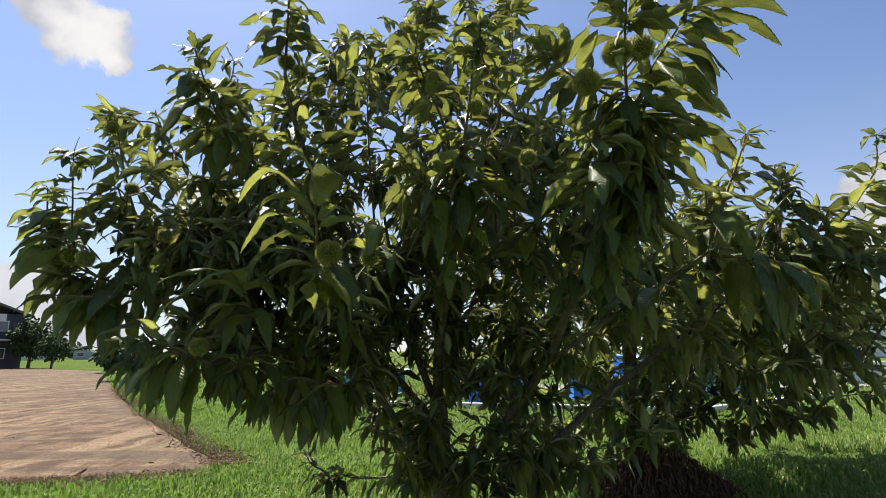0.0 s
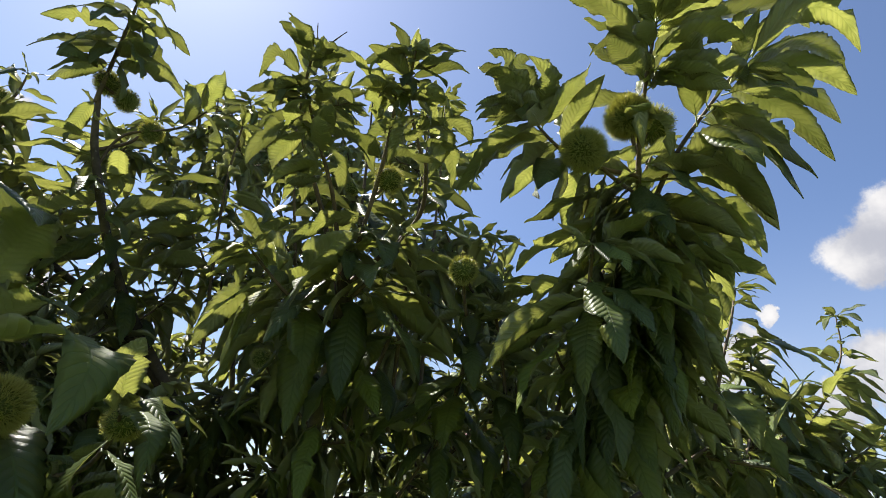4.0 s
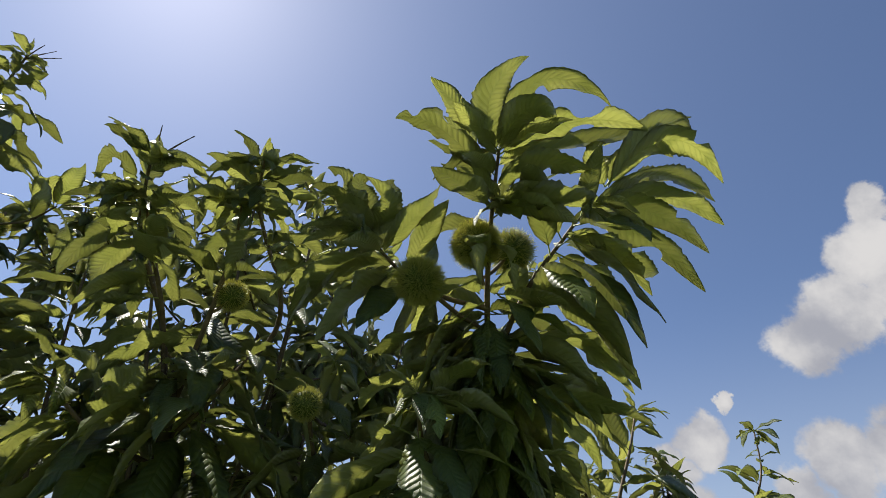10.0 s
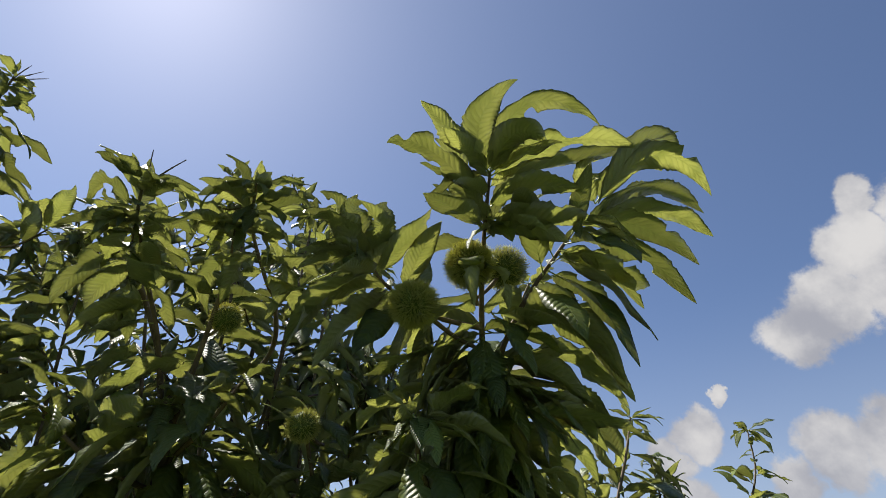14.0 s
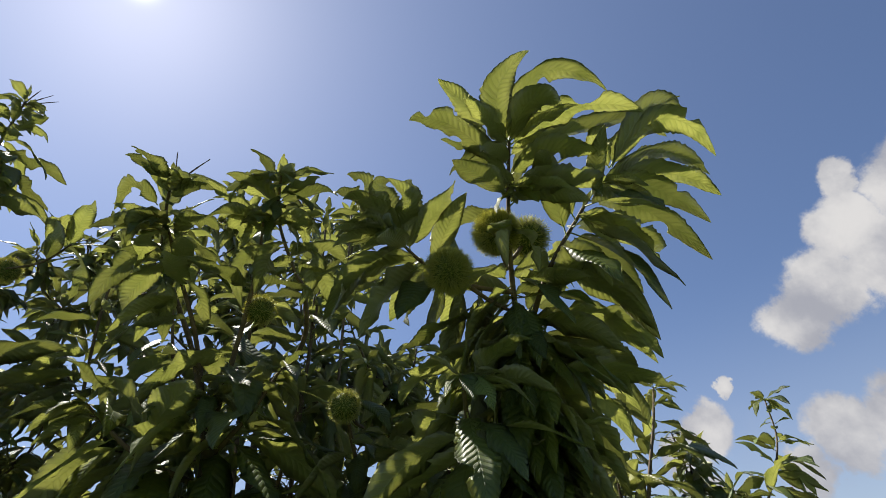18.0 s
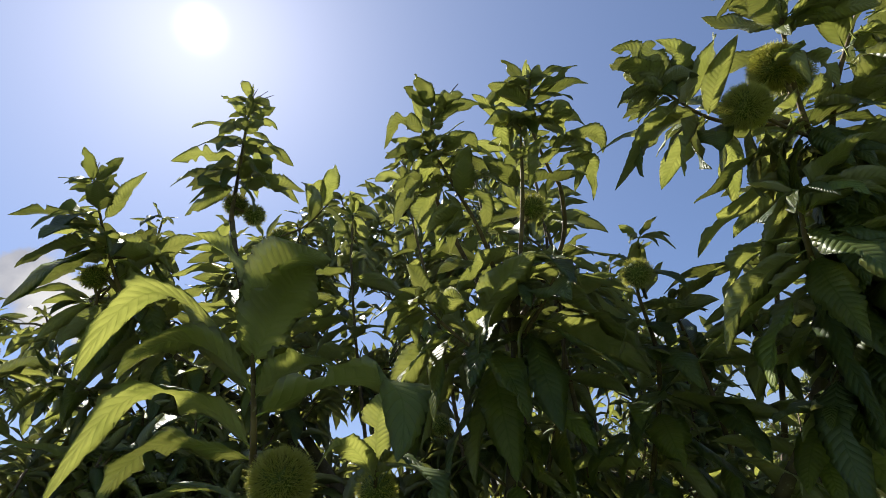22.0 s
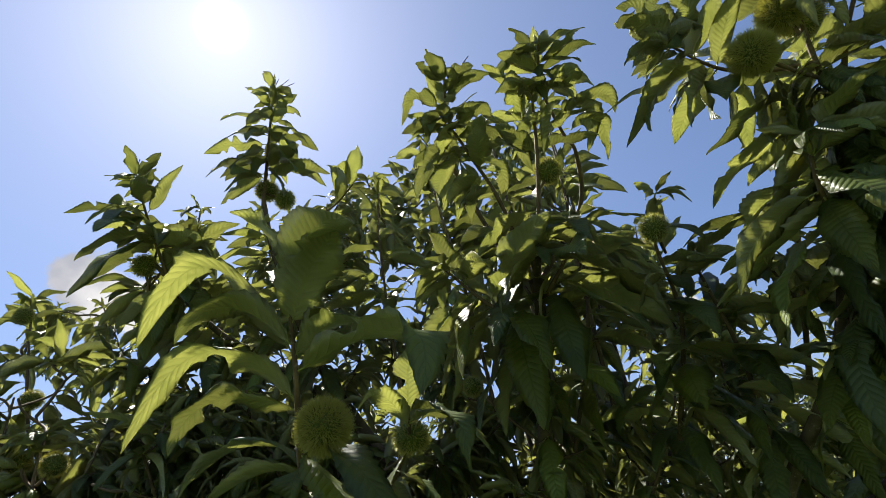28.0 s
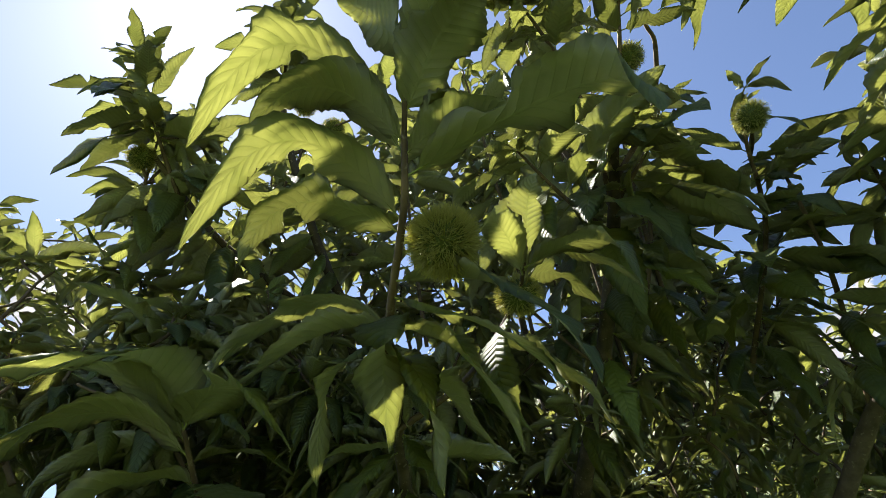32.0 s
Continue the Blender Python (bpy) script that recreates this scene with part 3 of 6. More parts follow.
def burr(x, y, z, radius, hold, label, fine=False, group="spiny burrs on the chestnut trees"):
    """A burr with its short stalk, which reaches to the point hold on a shoot."""
    ob = thing("chestnut_burr", Matrix.Translation((x, y, z)), label, "chestnut burr", group)
    husk, spines = FINE_BURR if fine else BURRS[rng.integers(3)]
    radius *= 0.95
    spin = Euler(rng.uniform(0, 6, 3)).to_matrix().to_4x4()
    shape = Matrix.Diagonal((radius, radius, radius * rng.uniform(0.9, 1.0), 1))
    put("husk", husk, ob, place=shape @ spin)
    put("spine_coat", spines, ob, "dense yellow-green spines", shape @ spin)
    to = np.array(hold, float) - (x, y, z)
    v, f = tube(glide([to, to * 0.6 + (0, 0, -0.006), (0, 0, 0)], 4), 0.003, 0.0038, 6)
    put("stalk", mesh_of("stalk", v, f, [TWIG]), ob)
    return ob


# ---- ground ----
def sheet(name, xs, ys, height, mat):
    """A grid over xs and ys with a height at each place."""
    gx, gy = np.meshgrid(xs, ys)
    gz = np.vectorize(height)(gx, gy)
    nx = len(xs)
    faces = [(j * nx + i, j * nx + i + 1, (j + 1) * nx + i + 1, (j + 1) * nx + i) for j in range(len(ys) - 1) for i in range(nx - 1)]
    return mesh_of(name, np.stack([gx, gy, gz], -1).reshape(-1, 3), faces, [mat])


def swell(x, y):
    return 0.035 * noise.noise(Vector((x * 0.45, y * 0.45, 0.3))) if abs(x) < 30 and -10 < y < 40 else -0.01


near_x, near_y = np.arange(-14, 14.1, 0.5), np.arange(-4, 22.1, 0.5)
xs = np.r_[-1500, -500, -150, -60, -30, -20, near_x, 20, 30, 60, 150, 500, 1500]
ys = np.r_[-400, -100, -40, -15, -8, near_y, 26, 32, 40, 60, 150, 500, 2500]
tagged(put("ground", sheet("ground", xs, ys, swell, GROUND)), "weedy green ground under and round the chestnut trees", "ground", kind="structure")


def field_edge(y):
    """The right-hand edge of the tilled plot."""
    return -2.85 - 0.70 * max(0.0, y - 7.4) + 0.22 * noise.noise(Vector((y * 0.8, 3.1, 0)))


def field_near(x):
    return 6.55 + 0.13 * (x + 3) + 0.18 * noise.noise(Vector((x * 0.9, 7.7, 0)))


def soil_edge(y):
    """Where the plot's right-hand edge lies at y."""
    x = field_edge(y)
    return field_edge(y - (field_near(max(x, -9)) - 6.9) * (1 - (y - 6.9) / 37))


def field_mesh():
    rows, faces, cols = [], [], 44
    us = np.linspace(0, 1, cols)
    vs = np.r_[np.linspace(0, 0.2, 30), np.linspace(0.22, 1, 20)]
    for v in vs:
        for u in us:
            y0 = 6.9 + v * 37
            right = field_edge(y0)
            x = right - u**1.6 * (46 + 20 * v)
            y = y0 + (field_near(max(x, -9)) - 6.9) * (1 - v) + 0.8 * v * (right - x)
            z = 0.045 + 0.03 * noise.noise(Vector((x * 0.5, y * 1.6, 0))) + 0.012 * noise.noise(Vector((x * 4, y * 4, 2)))
            rows.append((x, y, z - (0.07 if u == 0 or v == 0 else 0)))
    for j in range(len(vs) - 1):
        for i in range(cols - 1):
            o = j * cols + i
            faces.append((o, o + cols, o + cols + 1, o + 1))
    return mesh_of("tilled_field", rows, faces, [SOIL])


tagged(put("tilled_field", field_mesh()), "bare dry brown tilled plot with tyre marks", "soil", kind="structure")


def clods(name, count, place, size, mat, label):
    """Loose lumps strewn by place(k), in one mesh."""
    base = bmesh.new()
    bmesh.ops.create_icosphere(base, subdivisions=1, radius=1.0)
    ico = np.array([v.co[:] for v in base.verts])
    tri = np.array([[v.index for v in f.verts] for f in base.faces])
    base.free()
    pos = np.array([place() for _ in range(count)])
    s = rng.uniform(*size, (count, 1, 1)) * rng.uniform(0.6, 1.3, (count, 1, 3))
    v = ico[None] * s * (1 + 0.25 * rng.standard_normal((count, len(ico), 1))) + pos[:, None]
    f = (tri[None] + (np.arange(count) * len(ico))[:, None, None]).reshape(-1, 3).tolist()
    return tagged(put(name, mesh_of(name, v.reshape(-1, 3), f, [mat], smooth=False)), label, "soil", kind="stuff")


def by_edge():
    y = 7.0 + 16 * rng.random() ** 1.6
    return (soil_edge(y) + rng.normal(0.06, 0.2), y, 0.02 + 0.05 * rng.random())


def by_front():
    x = -2.8 - 4.5 * rng.random()
    return (x, field_near(x) + rng.normal(0, 0.12), 0.02 + 0.04 * rng.random())


clods("soil_clods", 12000, by_edge, (0.003, 0.011), CLOD, "crumbly brown clods along the plot's edge")
clods("soil_clods", 5000, by_front, (0.003, 0.011), CLOD, "crumbly brown clods along the plot's edge")


def by_field():
    y = 7.2 + 14 * rng.random() ** 1.7
    return (soil_edge(y) - 0.3 - 9 * rng.random() ** 1.3, y, 0.05 + 0.01 * rng.random())


clods("soil_clods", 180, by_field, (0.004, 0.012), CLOD, "small clods strewn over the tilled plot")


def straw_mesh(count):
    """Dead stalks and leaf scraps strewn along the plot's edges."""
    at = np.array([by_edge() if rng.random() < 0.75 else by_front() for _ in range(count)])
    turn = rng.uniform(0, 2 * np.pi, count)
    way = np.stack([np.cos(turn), np.sin(turn), rng.uniform(-0.1, 0.45, count)], -1)
    size = rng.uniform(0.04, 0.16, count)
    at[:, 2] = rng.uniform(0.01, 0.05, count)
    return joined_leaves("straw", [leaf_arrays(at, way, size, size * rng.uniform(0.08, 0.3, count), rng.uniform(0, 1.2, count), rng.normal(0, 1.0, count), 3, 2)], [LEAF_DRY, LEAF_DRY, LEAF_DRY])


tagged(put("straw", straw_mesh(4500)), "withered brown stalks and leaf scraps along the plot", "dead leaves", kind="stuff")


def on_soil(x, y):
    return y > field_near(max(x, -9)) + 0.05 and x < soil_edge(y) - 0.1


def grass_mesh(count, spot, tall, wide):
    """Bent blades of grass, three faces each."""
    pos = []
    while len(pos) < count:
        x, y = spot()
        if not on_soil(x, y):
            pos.append((x, y, 0.0))
    pos = np.array(pos)
    h = rng.uniform(*tall, count) * (0.8 + 0.5 * np.array([noise.noise(Vector((p[0] * 0.7, p[1] * 0.7, 5))) for p in pos]))
    a = rng.uniform(0, 2 * np.pi, count)
    out = np.stack([np.cos(a), np.sin(a), 0 * a], -1)
    side = np.stack([-np.sin(a), np.cos(a), 0 * a], -1) * rng.uniform(*wide, (count, 1))
    bend = rng.uniform(0.15, 1.0, (count, 1))
    up = np.array([0, 0, 1.0])
    mid = pos + up * (h * 0.6)[:, None] + out * bend * (h * 0.22)[:, None]
    tip = pos + up * (h * (1 - 0.35 * bend[:, 0] ** 2))[:, None] + out * bend * (h * 0.75)[:, None]
    v = np.stack([pos - side * 0.7, pos + side * 0.7, mid - side, mid + side, tip], 1).reshape(-1, 3)
    o = (np.arange(count) * 5)[:, None]
    quads, tris = (o + [0, 1, 3, 2]).tolist(), (o + [2, 3, 4]).tolist()
    return mesh_of("grass", v, quads + tris, [GRASS])


def lawn_spot():
    return rng.uniform(-10, 10), rng.uniform(-3, 15)


def front_spot():
    return rng.uniform(-6, 6), rng.uniform(2.4, 7.0)


def far_spot():
    return rng.uniform(-24, 30), rng.uniform(12, 32)


tagged(put("grass", grass_mesh(120000, lawn_spot, (0.05, 0.13), (0.004, 0.010))), "dense fresh green grass and low weeds", "grass", kind="stuff")
tagged(put("grass", grass_mesh(45000, front_spot, (0.06, 0.16), (0.004, 0.011))), "dense fresh green grass and low weeds", "grass", kind="stuff")
tagged(put("grass", grass_mesh(30000, far_spot, (0.08, 0.20), (0.012, 0.03))), "dense fresh green grass farther off", "grass", kind="stuff")


# ---- chestnut trees ----
class Skeleton:
    """Limbs of a tree; later shoots join the nearest earlier line."""

    def __init__(self, tree):
        self.tree, self.nodes = tree, np.zeros((0, 3))

    def limb(self, points, r0, r1, name="limb", mat=BARK, sides=9, label="", knobs=0.05):
        line = glide(points, 7)
        v, f = tube(line, r0, r1, sides, knobs)
        ob = put(name, mesh_of(name, v, f, [mat]), self.tree, label)
        self.nodes = np.vstack([self.nodes, line[2:]])
        return ob, line

    def joint(self, to, low=0.05):
        """The node that a shoot to this point would leave from: near it, and rather below it."""
        gap = self.nodes - to
        cost = np.linalg.norm(gap, axis=1) + 0.9 * np.maximum(0, gap[:, 2] + low)
        return self.nodes[cost.argmin()]


def sway(a, b, lift=0.18):
    """A bowed way from a joint to a shoot's tip."""
    a, b = np.asarray(a, float), np.asarray(b, float)
    d = np.linalg.norm(b - a)
    m1 = a + (b - a) * 0.35 + rng.normal(0, 0.05 * d, 3) - (0, 0, lift * d * 0.3)
    m2 = a + (b - a) * 0.72 + rng.normal(0, 0.03 * d, 3) - (0, 0, lift * d * 0.35)
    return [a, m1, m2, b]


def in_lumps(lumps, count, shell=0.55):
    """Points strewn through overlapping ellipsoids, thicker towards their skin."""
    size = np.array([l[3] * l[4] * l[5] for l in lumps]) ** 0.8
    pick = rng.choice(len(lumps), count, p=size / size.sum())
    way = unit(rng.normal(0, 1, (count, 3)))
    far = (shell + (1 - shell) * rng.random(count)) ** 0.6
    l = np.array(lumps)[pick]
    return l[:, :3] + way * far[:, None] * l[:, 3:]


main_tree = thing("chestnut_tree", Matrix.Identity(4), "leafy green chestnut tree with spiny burrs and forked trunk", "chestnut tree", "chestnut trees")
sk = Skeleton(main_tree)
leaves = Foliage()
sk.limb([(0.03, 2.68, -0.03), (0.01, 2.66, 0.4), (-0.01, 2.65, 0.85), (-0.03, 2.62, 1.2)], 0.062, 0.047, "trunk", sides=14)
# Scaffold limbs, from the fork outwards.
sk.limb([(-0.03, 2.62, 1.17), (-0.02, 2.35, 1.5), (0.03, 1.95, 1.80), (0.045, 1.70, 2.0), (0.04, 1.60, 2.09)], 0.0256, 0.0072)
sk.limb([(0.0, 2.65, 0.82), (0.22, 2.52, 1.05), (0.42, 2.2, 1.4), (0.47, 1.90, 1.63), (0.52, 1.64, 1.80), (0.50, 1.40, 2.0)], 0.0240, 0.0080)
sk.limb([(0.0, 2.66, 0.5), (0.25, 2.58, 0.78), (0.6, 2.48, 1.12), (0.98, 2.35, 1.45), (1.38, 2.25, 1.7)], 0.0264, 0.0080)
sk.limb([(-0.02, 2.65, 0.8), (-0.2, 2.5, 1.1), (-0.34, 2.15, 1.42), (-0.38, 1.85, 1.62), (-0.375, 1.62, 1.70)], 0.0208, 0.0064)
sk.limb([(-0.02, 2.66, 0.95), (-0.35, 2.55, 1.2), (-0.62, 2.2, 1.45), (-0.72, 1.85, 1.45), (-0.76, 1.7, 1.42)], 0.0192, 0.0056)
sk.limb([(-0.03, 2.64, 1.1), (-0.4, 2.5, 1.5), (-0.85, 2.25, 1.65), (-1.2, 2.0, 1.72)], 0.0200, 0.0064)
sk.limb([(-0.03, 2.62, 1.19), (-0.25, 2.45, 1.7), (-0.5, 2.1, 2.1), (-0.58, 1.88, 2.35), (-0.6, 1.80, 2.5)], 0.0192, 0.0064)
sk.limb([(-0.3, 2.4, 1.78), (-0.52, 2.2, 2.05), (-0.75, 1.97, 2.2), (-0.87, 1.80, 2.34)], 0.0144, 0.0056)
sk.limb([(-0.03, 2.62, 1.15), (0.1, 2.7, 1.8), (0.08, 2.62, 2.3), (0.1, 2.52, 2.75)], 0.0240, 0.0064)
sk.limb([(0.05, 2.66, 1.5), (-0.25, 2.8, 1.9), (-0.35, 2.75, 2.4)], 0.0160, 0.0056)
sk.limb([(0.05, 2.66, 1.45), (0.55, 2.65, 1.85), (0.85, 2.55, 2.2)], 0.0160, 0.0056)
sk.limb([(0.02, 2.67, 0.7), (0.35, 2.95, 1.05), (0.6, 3.0, 1.5)], 0.0160, 0.0056)
sk.limb([(0.0, 2.67, 0.75), (-0.3, 2.9, 1.15), (-0.55, 3.0, 1.55)], 0.0160, 0.0056)
sk.limb([(0.42, 2.2, 1.4), (0.7, 1.95, 1.62), (0.95, 1.8, 1.8)], 0.0096, 0.0048)


def shoot(points, count, r0=0.0055, r1=0.0024, single=True, more=0, **seat):
    """A leafy shoot; single: with each leaf an object of its own; more: further leaves that join the mass."""
    ob, line = sk.limb(points, r0, r1, "shoot", TWIG, 7, knobs=0.08)
    low, high = seat.pop("length", (0.14, 0.2))
    seat["length"] = (1.2 * low, 1.24 * high)
    seats = leaf_seats(line, count, **seat)
    if single:
        single_leaves(seats, ob)
    else:
        leaves.take(seats)
    if more:
        leaves.take(leaf_seats(line, int(0.55 * more), **dict(seat, turn=1.3)))
    return line


def catkin(x, y, z, way, length=0.07):
    """A dried flower spike at a shoot's tip."""
    d = unit(np.array(way, float))
    line = glide([np.array((x, y, z)) + d * length * s + (0.1 * length * s * s, 0, 0) for s in (0, 0.35, 0.7, 1)], 5)
    v, f = tube(line, 0.0017, 0.0009, 6, 0.35)
    put("catkin", mesh_of("catkin", v, f, [CATKIN]), main_tree, "thin dried flower spike")


# The tall shoot with the cluster of three burrs.
trio_shoot, _ = sk.limb([(0.468, 1.553, 1.780), (0.538, 1.418, 1.878), (0.520, 1.363, 2.008), (0.487, 1.293, 2.146), (0.464, 1.218, 2.245), (0.446, 1.141, 2.322)], 0.0075, 0.0024, "shoot", TWIG, 8, knobs=0.06)
arched_leaves(trio_shoot, (
    ((0.444, 1.143, 2.321), (0.385, 1.135, 2.383), (0.328, 1.113, 2.408), 0.042),
    ((0.445, 1.142, 2.322), (0.407, 1.079, 2.353), (0.449, 1.035, 2.409), 0.046),
    ((0.444, 1.137, 2.324), (0.480, 1.055, 2.396), (0.615, 1.076, 2.422), 0.048),
    ((0.445, 1.140, 2.323), (0.456, 1.065, 2.331), (0.504, 1.070, 2.328), 0.042),
    ((0.447, 1.145, 2.317), (0.555, 1.086, 2.373), (0.697, 1.094, 2.417), 0.050),
    ((0.448, 1.148, 2.315), (0.651, 1.124, 2.419), (0.809, 1.093, 2.503), 0.046),
    ((0.441, 1.174, 2.297), (0.355, 1.148, 2.345), (0.291, 1.158, 2.349), 0.044),))
arched_leaves(trio_shoot, (
    ((0.451, 1.196, 2.274), (0.411, 1.187, 2.337), (0.350, 1.186, 2.355), 0.036),
    ((0.460, 1.175, 2.287), (0.501, 1.116, 2.288), (0.596, 1.127, 2.318), 0.048),
    ((0.466, 1.205, 2.258), (0.529, 1.147, 2.260), (0.664, 1.173, 2.301), 0.048),
    ((0.465, 1.220, 2.243), (0.435, 1.270, 2.278), (0.369, 1.318, 2.250), 0.044),
    ((0.459, 1.195, 2.270), (0.434, 1.230, 2.331), (0.387, 1.236, 2.368), 0.036),
    ((0.466, 1.199, 2.264), (0.508, 1.153, 2.373), (0.602, 1.162, 2.427), 0.046),))
arched_leaves(trio_shoot, (
    ((0.464, 1.320, 2.117), (0.397, 1.331, 2.098), (0.390, 1.352, 2.040), 0.046),
    ((0.478, 1.321, 2.106), (0.493, 1.307, 2.079), (0.498, 1.317, 2.007), 0.046),
    ((0.509, 1.308, 2.105), (0.525, 1.287, 2.085), (0.517, 1.315, 2.014), 0.042),
    ((0.483, 1.314, 2.113), (0.436, 1.358, 2.021), (0.449, 1.378, 1.919), 0.050),
    ((0.491, 1.321, 2.099), (0.414, 1.370, 2.012), (0.391, 1.423, 1.938), 0.050),
    ((0.511, 1.324, 2.082), (0.390, 1.393, 1.976), (0.350, 1.456, 1.888), 0.052),
    ((0.514, 1.311, 2.098), (0.664, 1.311, 2.139), (0.820, 1.386, 2.104), 0.056),))
arched_leaves(trio_shoot, (
    ((0.517, 1.316, 2.088), (0.657, 1.338, 2.085), (0.757, 1.390, 2.073), 0.058),
    ((0.521, 1.327, 2.070), (0.635, 1.347, 2.061), (0.734, 1.398, 2.030), 0.059),
    ((0.520, 1.339, 2.053), (0.605, 1.362, 1.99), (0.69, 1.405, 1.935), 0.054),
    ((0.513, 1.345, 2.050), (0.543, 1.343, 1.960), (0.568, 1.348, 1.897), 0.053),
    ((0.546, 1.269, 2.131), (0.633, 1.270, 2.201), (0.706, 1.321, 2.195), 0.045),
    ((0.425, 1.326, 2.131), (0.367, 1.343, 2.093), (0.336, 1.422, 2.101), 0.042),
    ((0.528, 1.348, 2.032), (0.68, 1.348, 2.05), (0.835, 1.40, 2.045), 0.049),))
arched_leaves(trio_shoot, (
    ((0.514, 1.371, 2.004), (0.477, 1.387, 1.940), (0.443, 1.425, 1.872), 0.055),
    ((0.520, 1.361, 2.018), (0.379, 1.415, 1.942), (0.322, 1.531, 1.923), 0.050),
    ((0.527, 1.380, 1.976), (0.60, 1.395, 1.93), (0.655, 1.43, 1.865), 0.054),
    ((0.511, 1.361, 2.025), (0.490, 1.377, 1.946), (0.496, 1.372, 1.869), 0.055),
    ((0.501, 1.334, 2.074), (0.374, 1.369, 2.048), (0.348, 1.495, 2.038), 0.046),
    ((0.519, 1.384, 1.976), (0.378, 1.429, 1.909), (0.300, 1.548, 1.874), 0.051),
    ((0.528, 1.386, 1.961), (0.62, 1.39, 1.945), (0.70, 1.43, 1.875), 0.050),))
fork_shoot, _ = sk.limb([(0.508, 1.330, 2.070), (0.546, 1.273, 2.180), (0.606, 1.230, 2.278), (0.640, 1.200, 2.332)], 0.005, 0.0022, "shoot", TWIG, 7, knobs=0.06)
arched_leaves(fork_shoot, (
    ((0.650, 1.170, 2.344), (0.769, 1.112, 2.445), (0.923, 1.164, 2.441), 0.050),
    ((0.649, 1.178, 2.334), (0.769, 1.155, 2.399), (0.940, 1.206, 2.436), 0.050),
    ((0.645, 1.186, 2.324), (0.793, 1.178, 2.374), (0.947, 1.212, 2.383), 0.052),
    ((0.636, 1.194, 2.312), (0.760, 1.199, 2.349), (0.914, 1.237, 2.325), 0.054),
    ((0.629, 1.206, 2.294), (0.763, 1.227, 2.313), (0.913, 1.271, 2.260), 0.054),
    ((0.613, 1.222, 2.268), (0.708, 1.249, 2.278), (0.806, 1.290, 2.239), 0.050),
    ((0.592, 1.242, 2.234), (0.679, 1.275, 2.235), (0.757, 1.310, 2.189), 0.050),))
arched_leaves(fork_shoot, (
    ((0.654, 1.166, 2.349), (0.700, 1.132, 2.419), (0.825, 1.169, 2.480), 0.040),
    ((0.650, 1.170, 2.344), (0.627, 1.145, 2.392), (0.674, 1.151, 2.444), 0.040),
    ((0.643, 1.191, 2.316), (0.720, 1.172, 2.377), (0.876, 1.206, 2.481), 0.050),
    ((0.623, 1.215, 2.281), (0.757, 1.256, 2.272), (0.853, 1.327, 2.313), 0.045),
    ((0.655, 1.169, 2.345), (0.737, 1.095, 2.458), (0.898, 1.184, 2.532), 0.045),))
side_fork, _ = sk.limb([(0.487, 1.293, 2.146), (0.420, 1.308, 2.161), (0.356, 1.315, 2.193), (0.283, 1.291, 2.241)], 0.0045, 0.0022, "shoot", TWIG, 7, knobs=0.06)
arched_leaves(side_fork, (
    ((0.312, 1.297, 2.228), (0.256, 1.267, 2.270), (0.210, 1.269, 2.270), 0.044),
    ((0.311, 1.295, 2.231), (0.269, 1.255, 2.281), (0.277, 1.240, 2.296), 0.042),
    ((0.291, 1.294, 2.236), (0.241, 1.292, 2.244), (0.207, 1.309, 2.224), 0.044),
    ((0.345, 1.310, 2.204), (0.256, 1.339, 2.182), (0.208, 1.333, 2.085), 0.056),
    ((0.324, 1.305, 2.215), (0.311, 1.259, 2.271), (0.315, 1.244, 2.312), 0.046),
    ((0.317, 1.301, 2.222), (0.359, 1.254, 2.264), (0.389, 1.240, 2.324), 0.046),
    ((0.283, 1.291, 2.241), (0.251, 1.253, 2.285), (0.213, 1.261, 2.319), 0.040),))
arched_leaves(side_fork, (
    ((0.309, 1.304, 2.220), (0.247, 1.311, 2.162), (0.206, 1.414, 2.137), 0.053),
    ((0.289, 1.295, 2.239), (0.311, 1.249, 2.258), (0.270, 1.230, 2.291), 0.044),
    ((0.279, 1.293, 2.245), (0.229, 1.268, 2.281), (0.195, 1.253, 2.263), 0.038),))
# Leaves that curl round the three burrs.
arched_leaves(trio_shoot, (
    ((0.470, 1.257, 2.199), (0.432, 1.198, 2.200), (0.447, 1.222, 2.138), 0.036),
    ((0.473, 1.242, 2.216), (0.487, 1.215, 2.196), (0.506, 1.235, 2.148), 0.036),
    ((0.471, 1.284, 2.164), (0.422, 1.255, 2.146), (0.390, 1.280, 2.116), 0.040),
    ((0.555, 1.275, 2.142), (0.561, 1.195, 2.160), (0.609, 1.212, 2.116), 0.050),
    ((0.482, 1.279, 2.166), (0.530, 1.270, 2.190), (0.610, 1.290, 2.200), 0.046),
    ((0.488, 1.296, 2.142), (0.545, 1.290, 2.155), (0.630, 1.310, 2.150), 0.048),
    ((0.484, 1.300, 2.140), (0.450, 1.325, 2.110), (0.425, 1.350, 2.040), 0.044),))
arched_leaves(side_fork, (
    ((0.354, 1.313, 2.198), (0.330, 1.344, 2.159), (0.327, 1.338, 2.096), 0.046),))
shoot([(0.478, 1.449, 1.905), (0.414, 1.356, 1.954), (0.387, 1.293, 1.999)], 10, start=0.15, spread=1.3, droop=(0.9, 1.7), length=(0.101, 0.134), more=12)
shoot([(0.484, 1.536, 1.810), (0.555, 1.45, 1.88), (0.575, 1.42, 1.945)], 10, start=0.1, spread=1.2, droop=(0.7, 1.6), length=(0.101, 0.134), more=8)
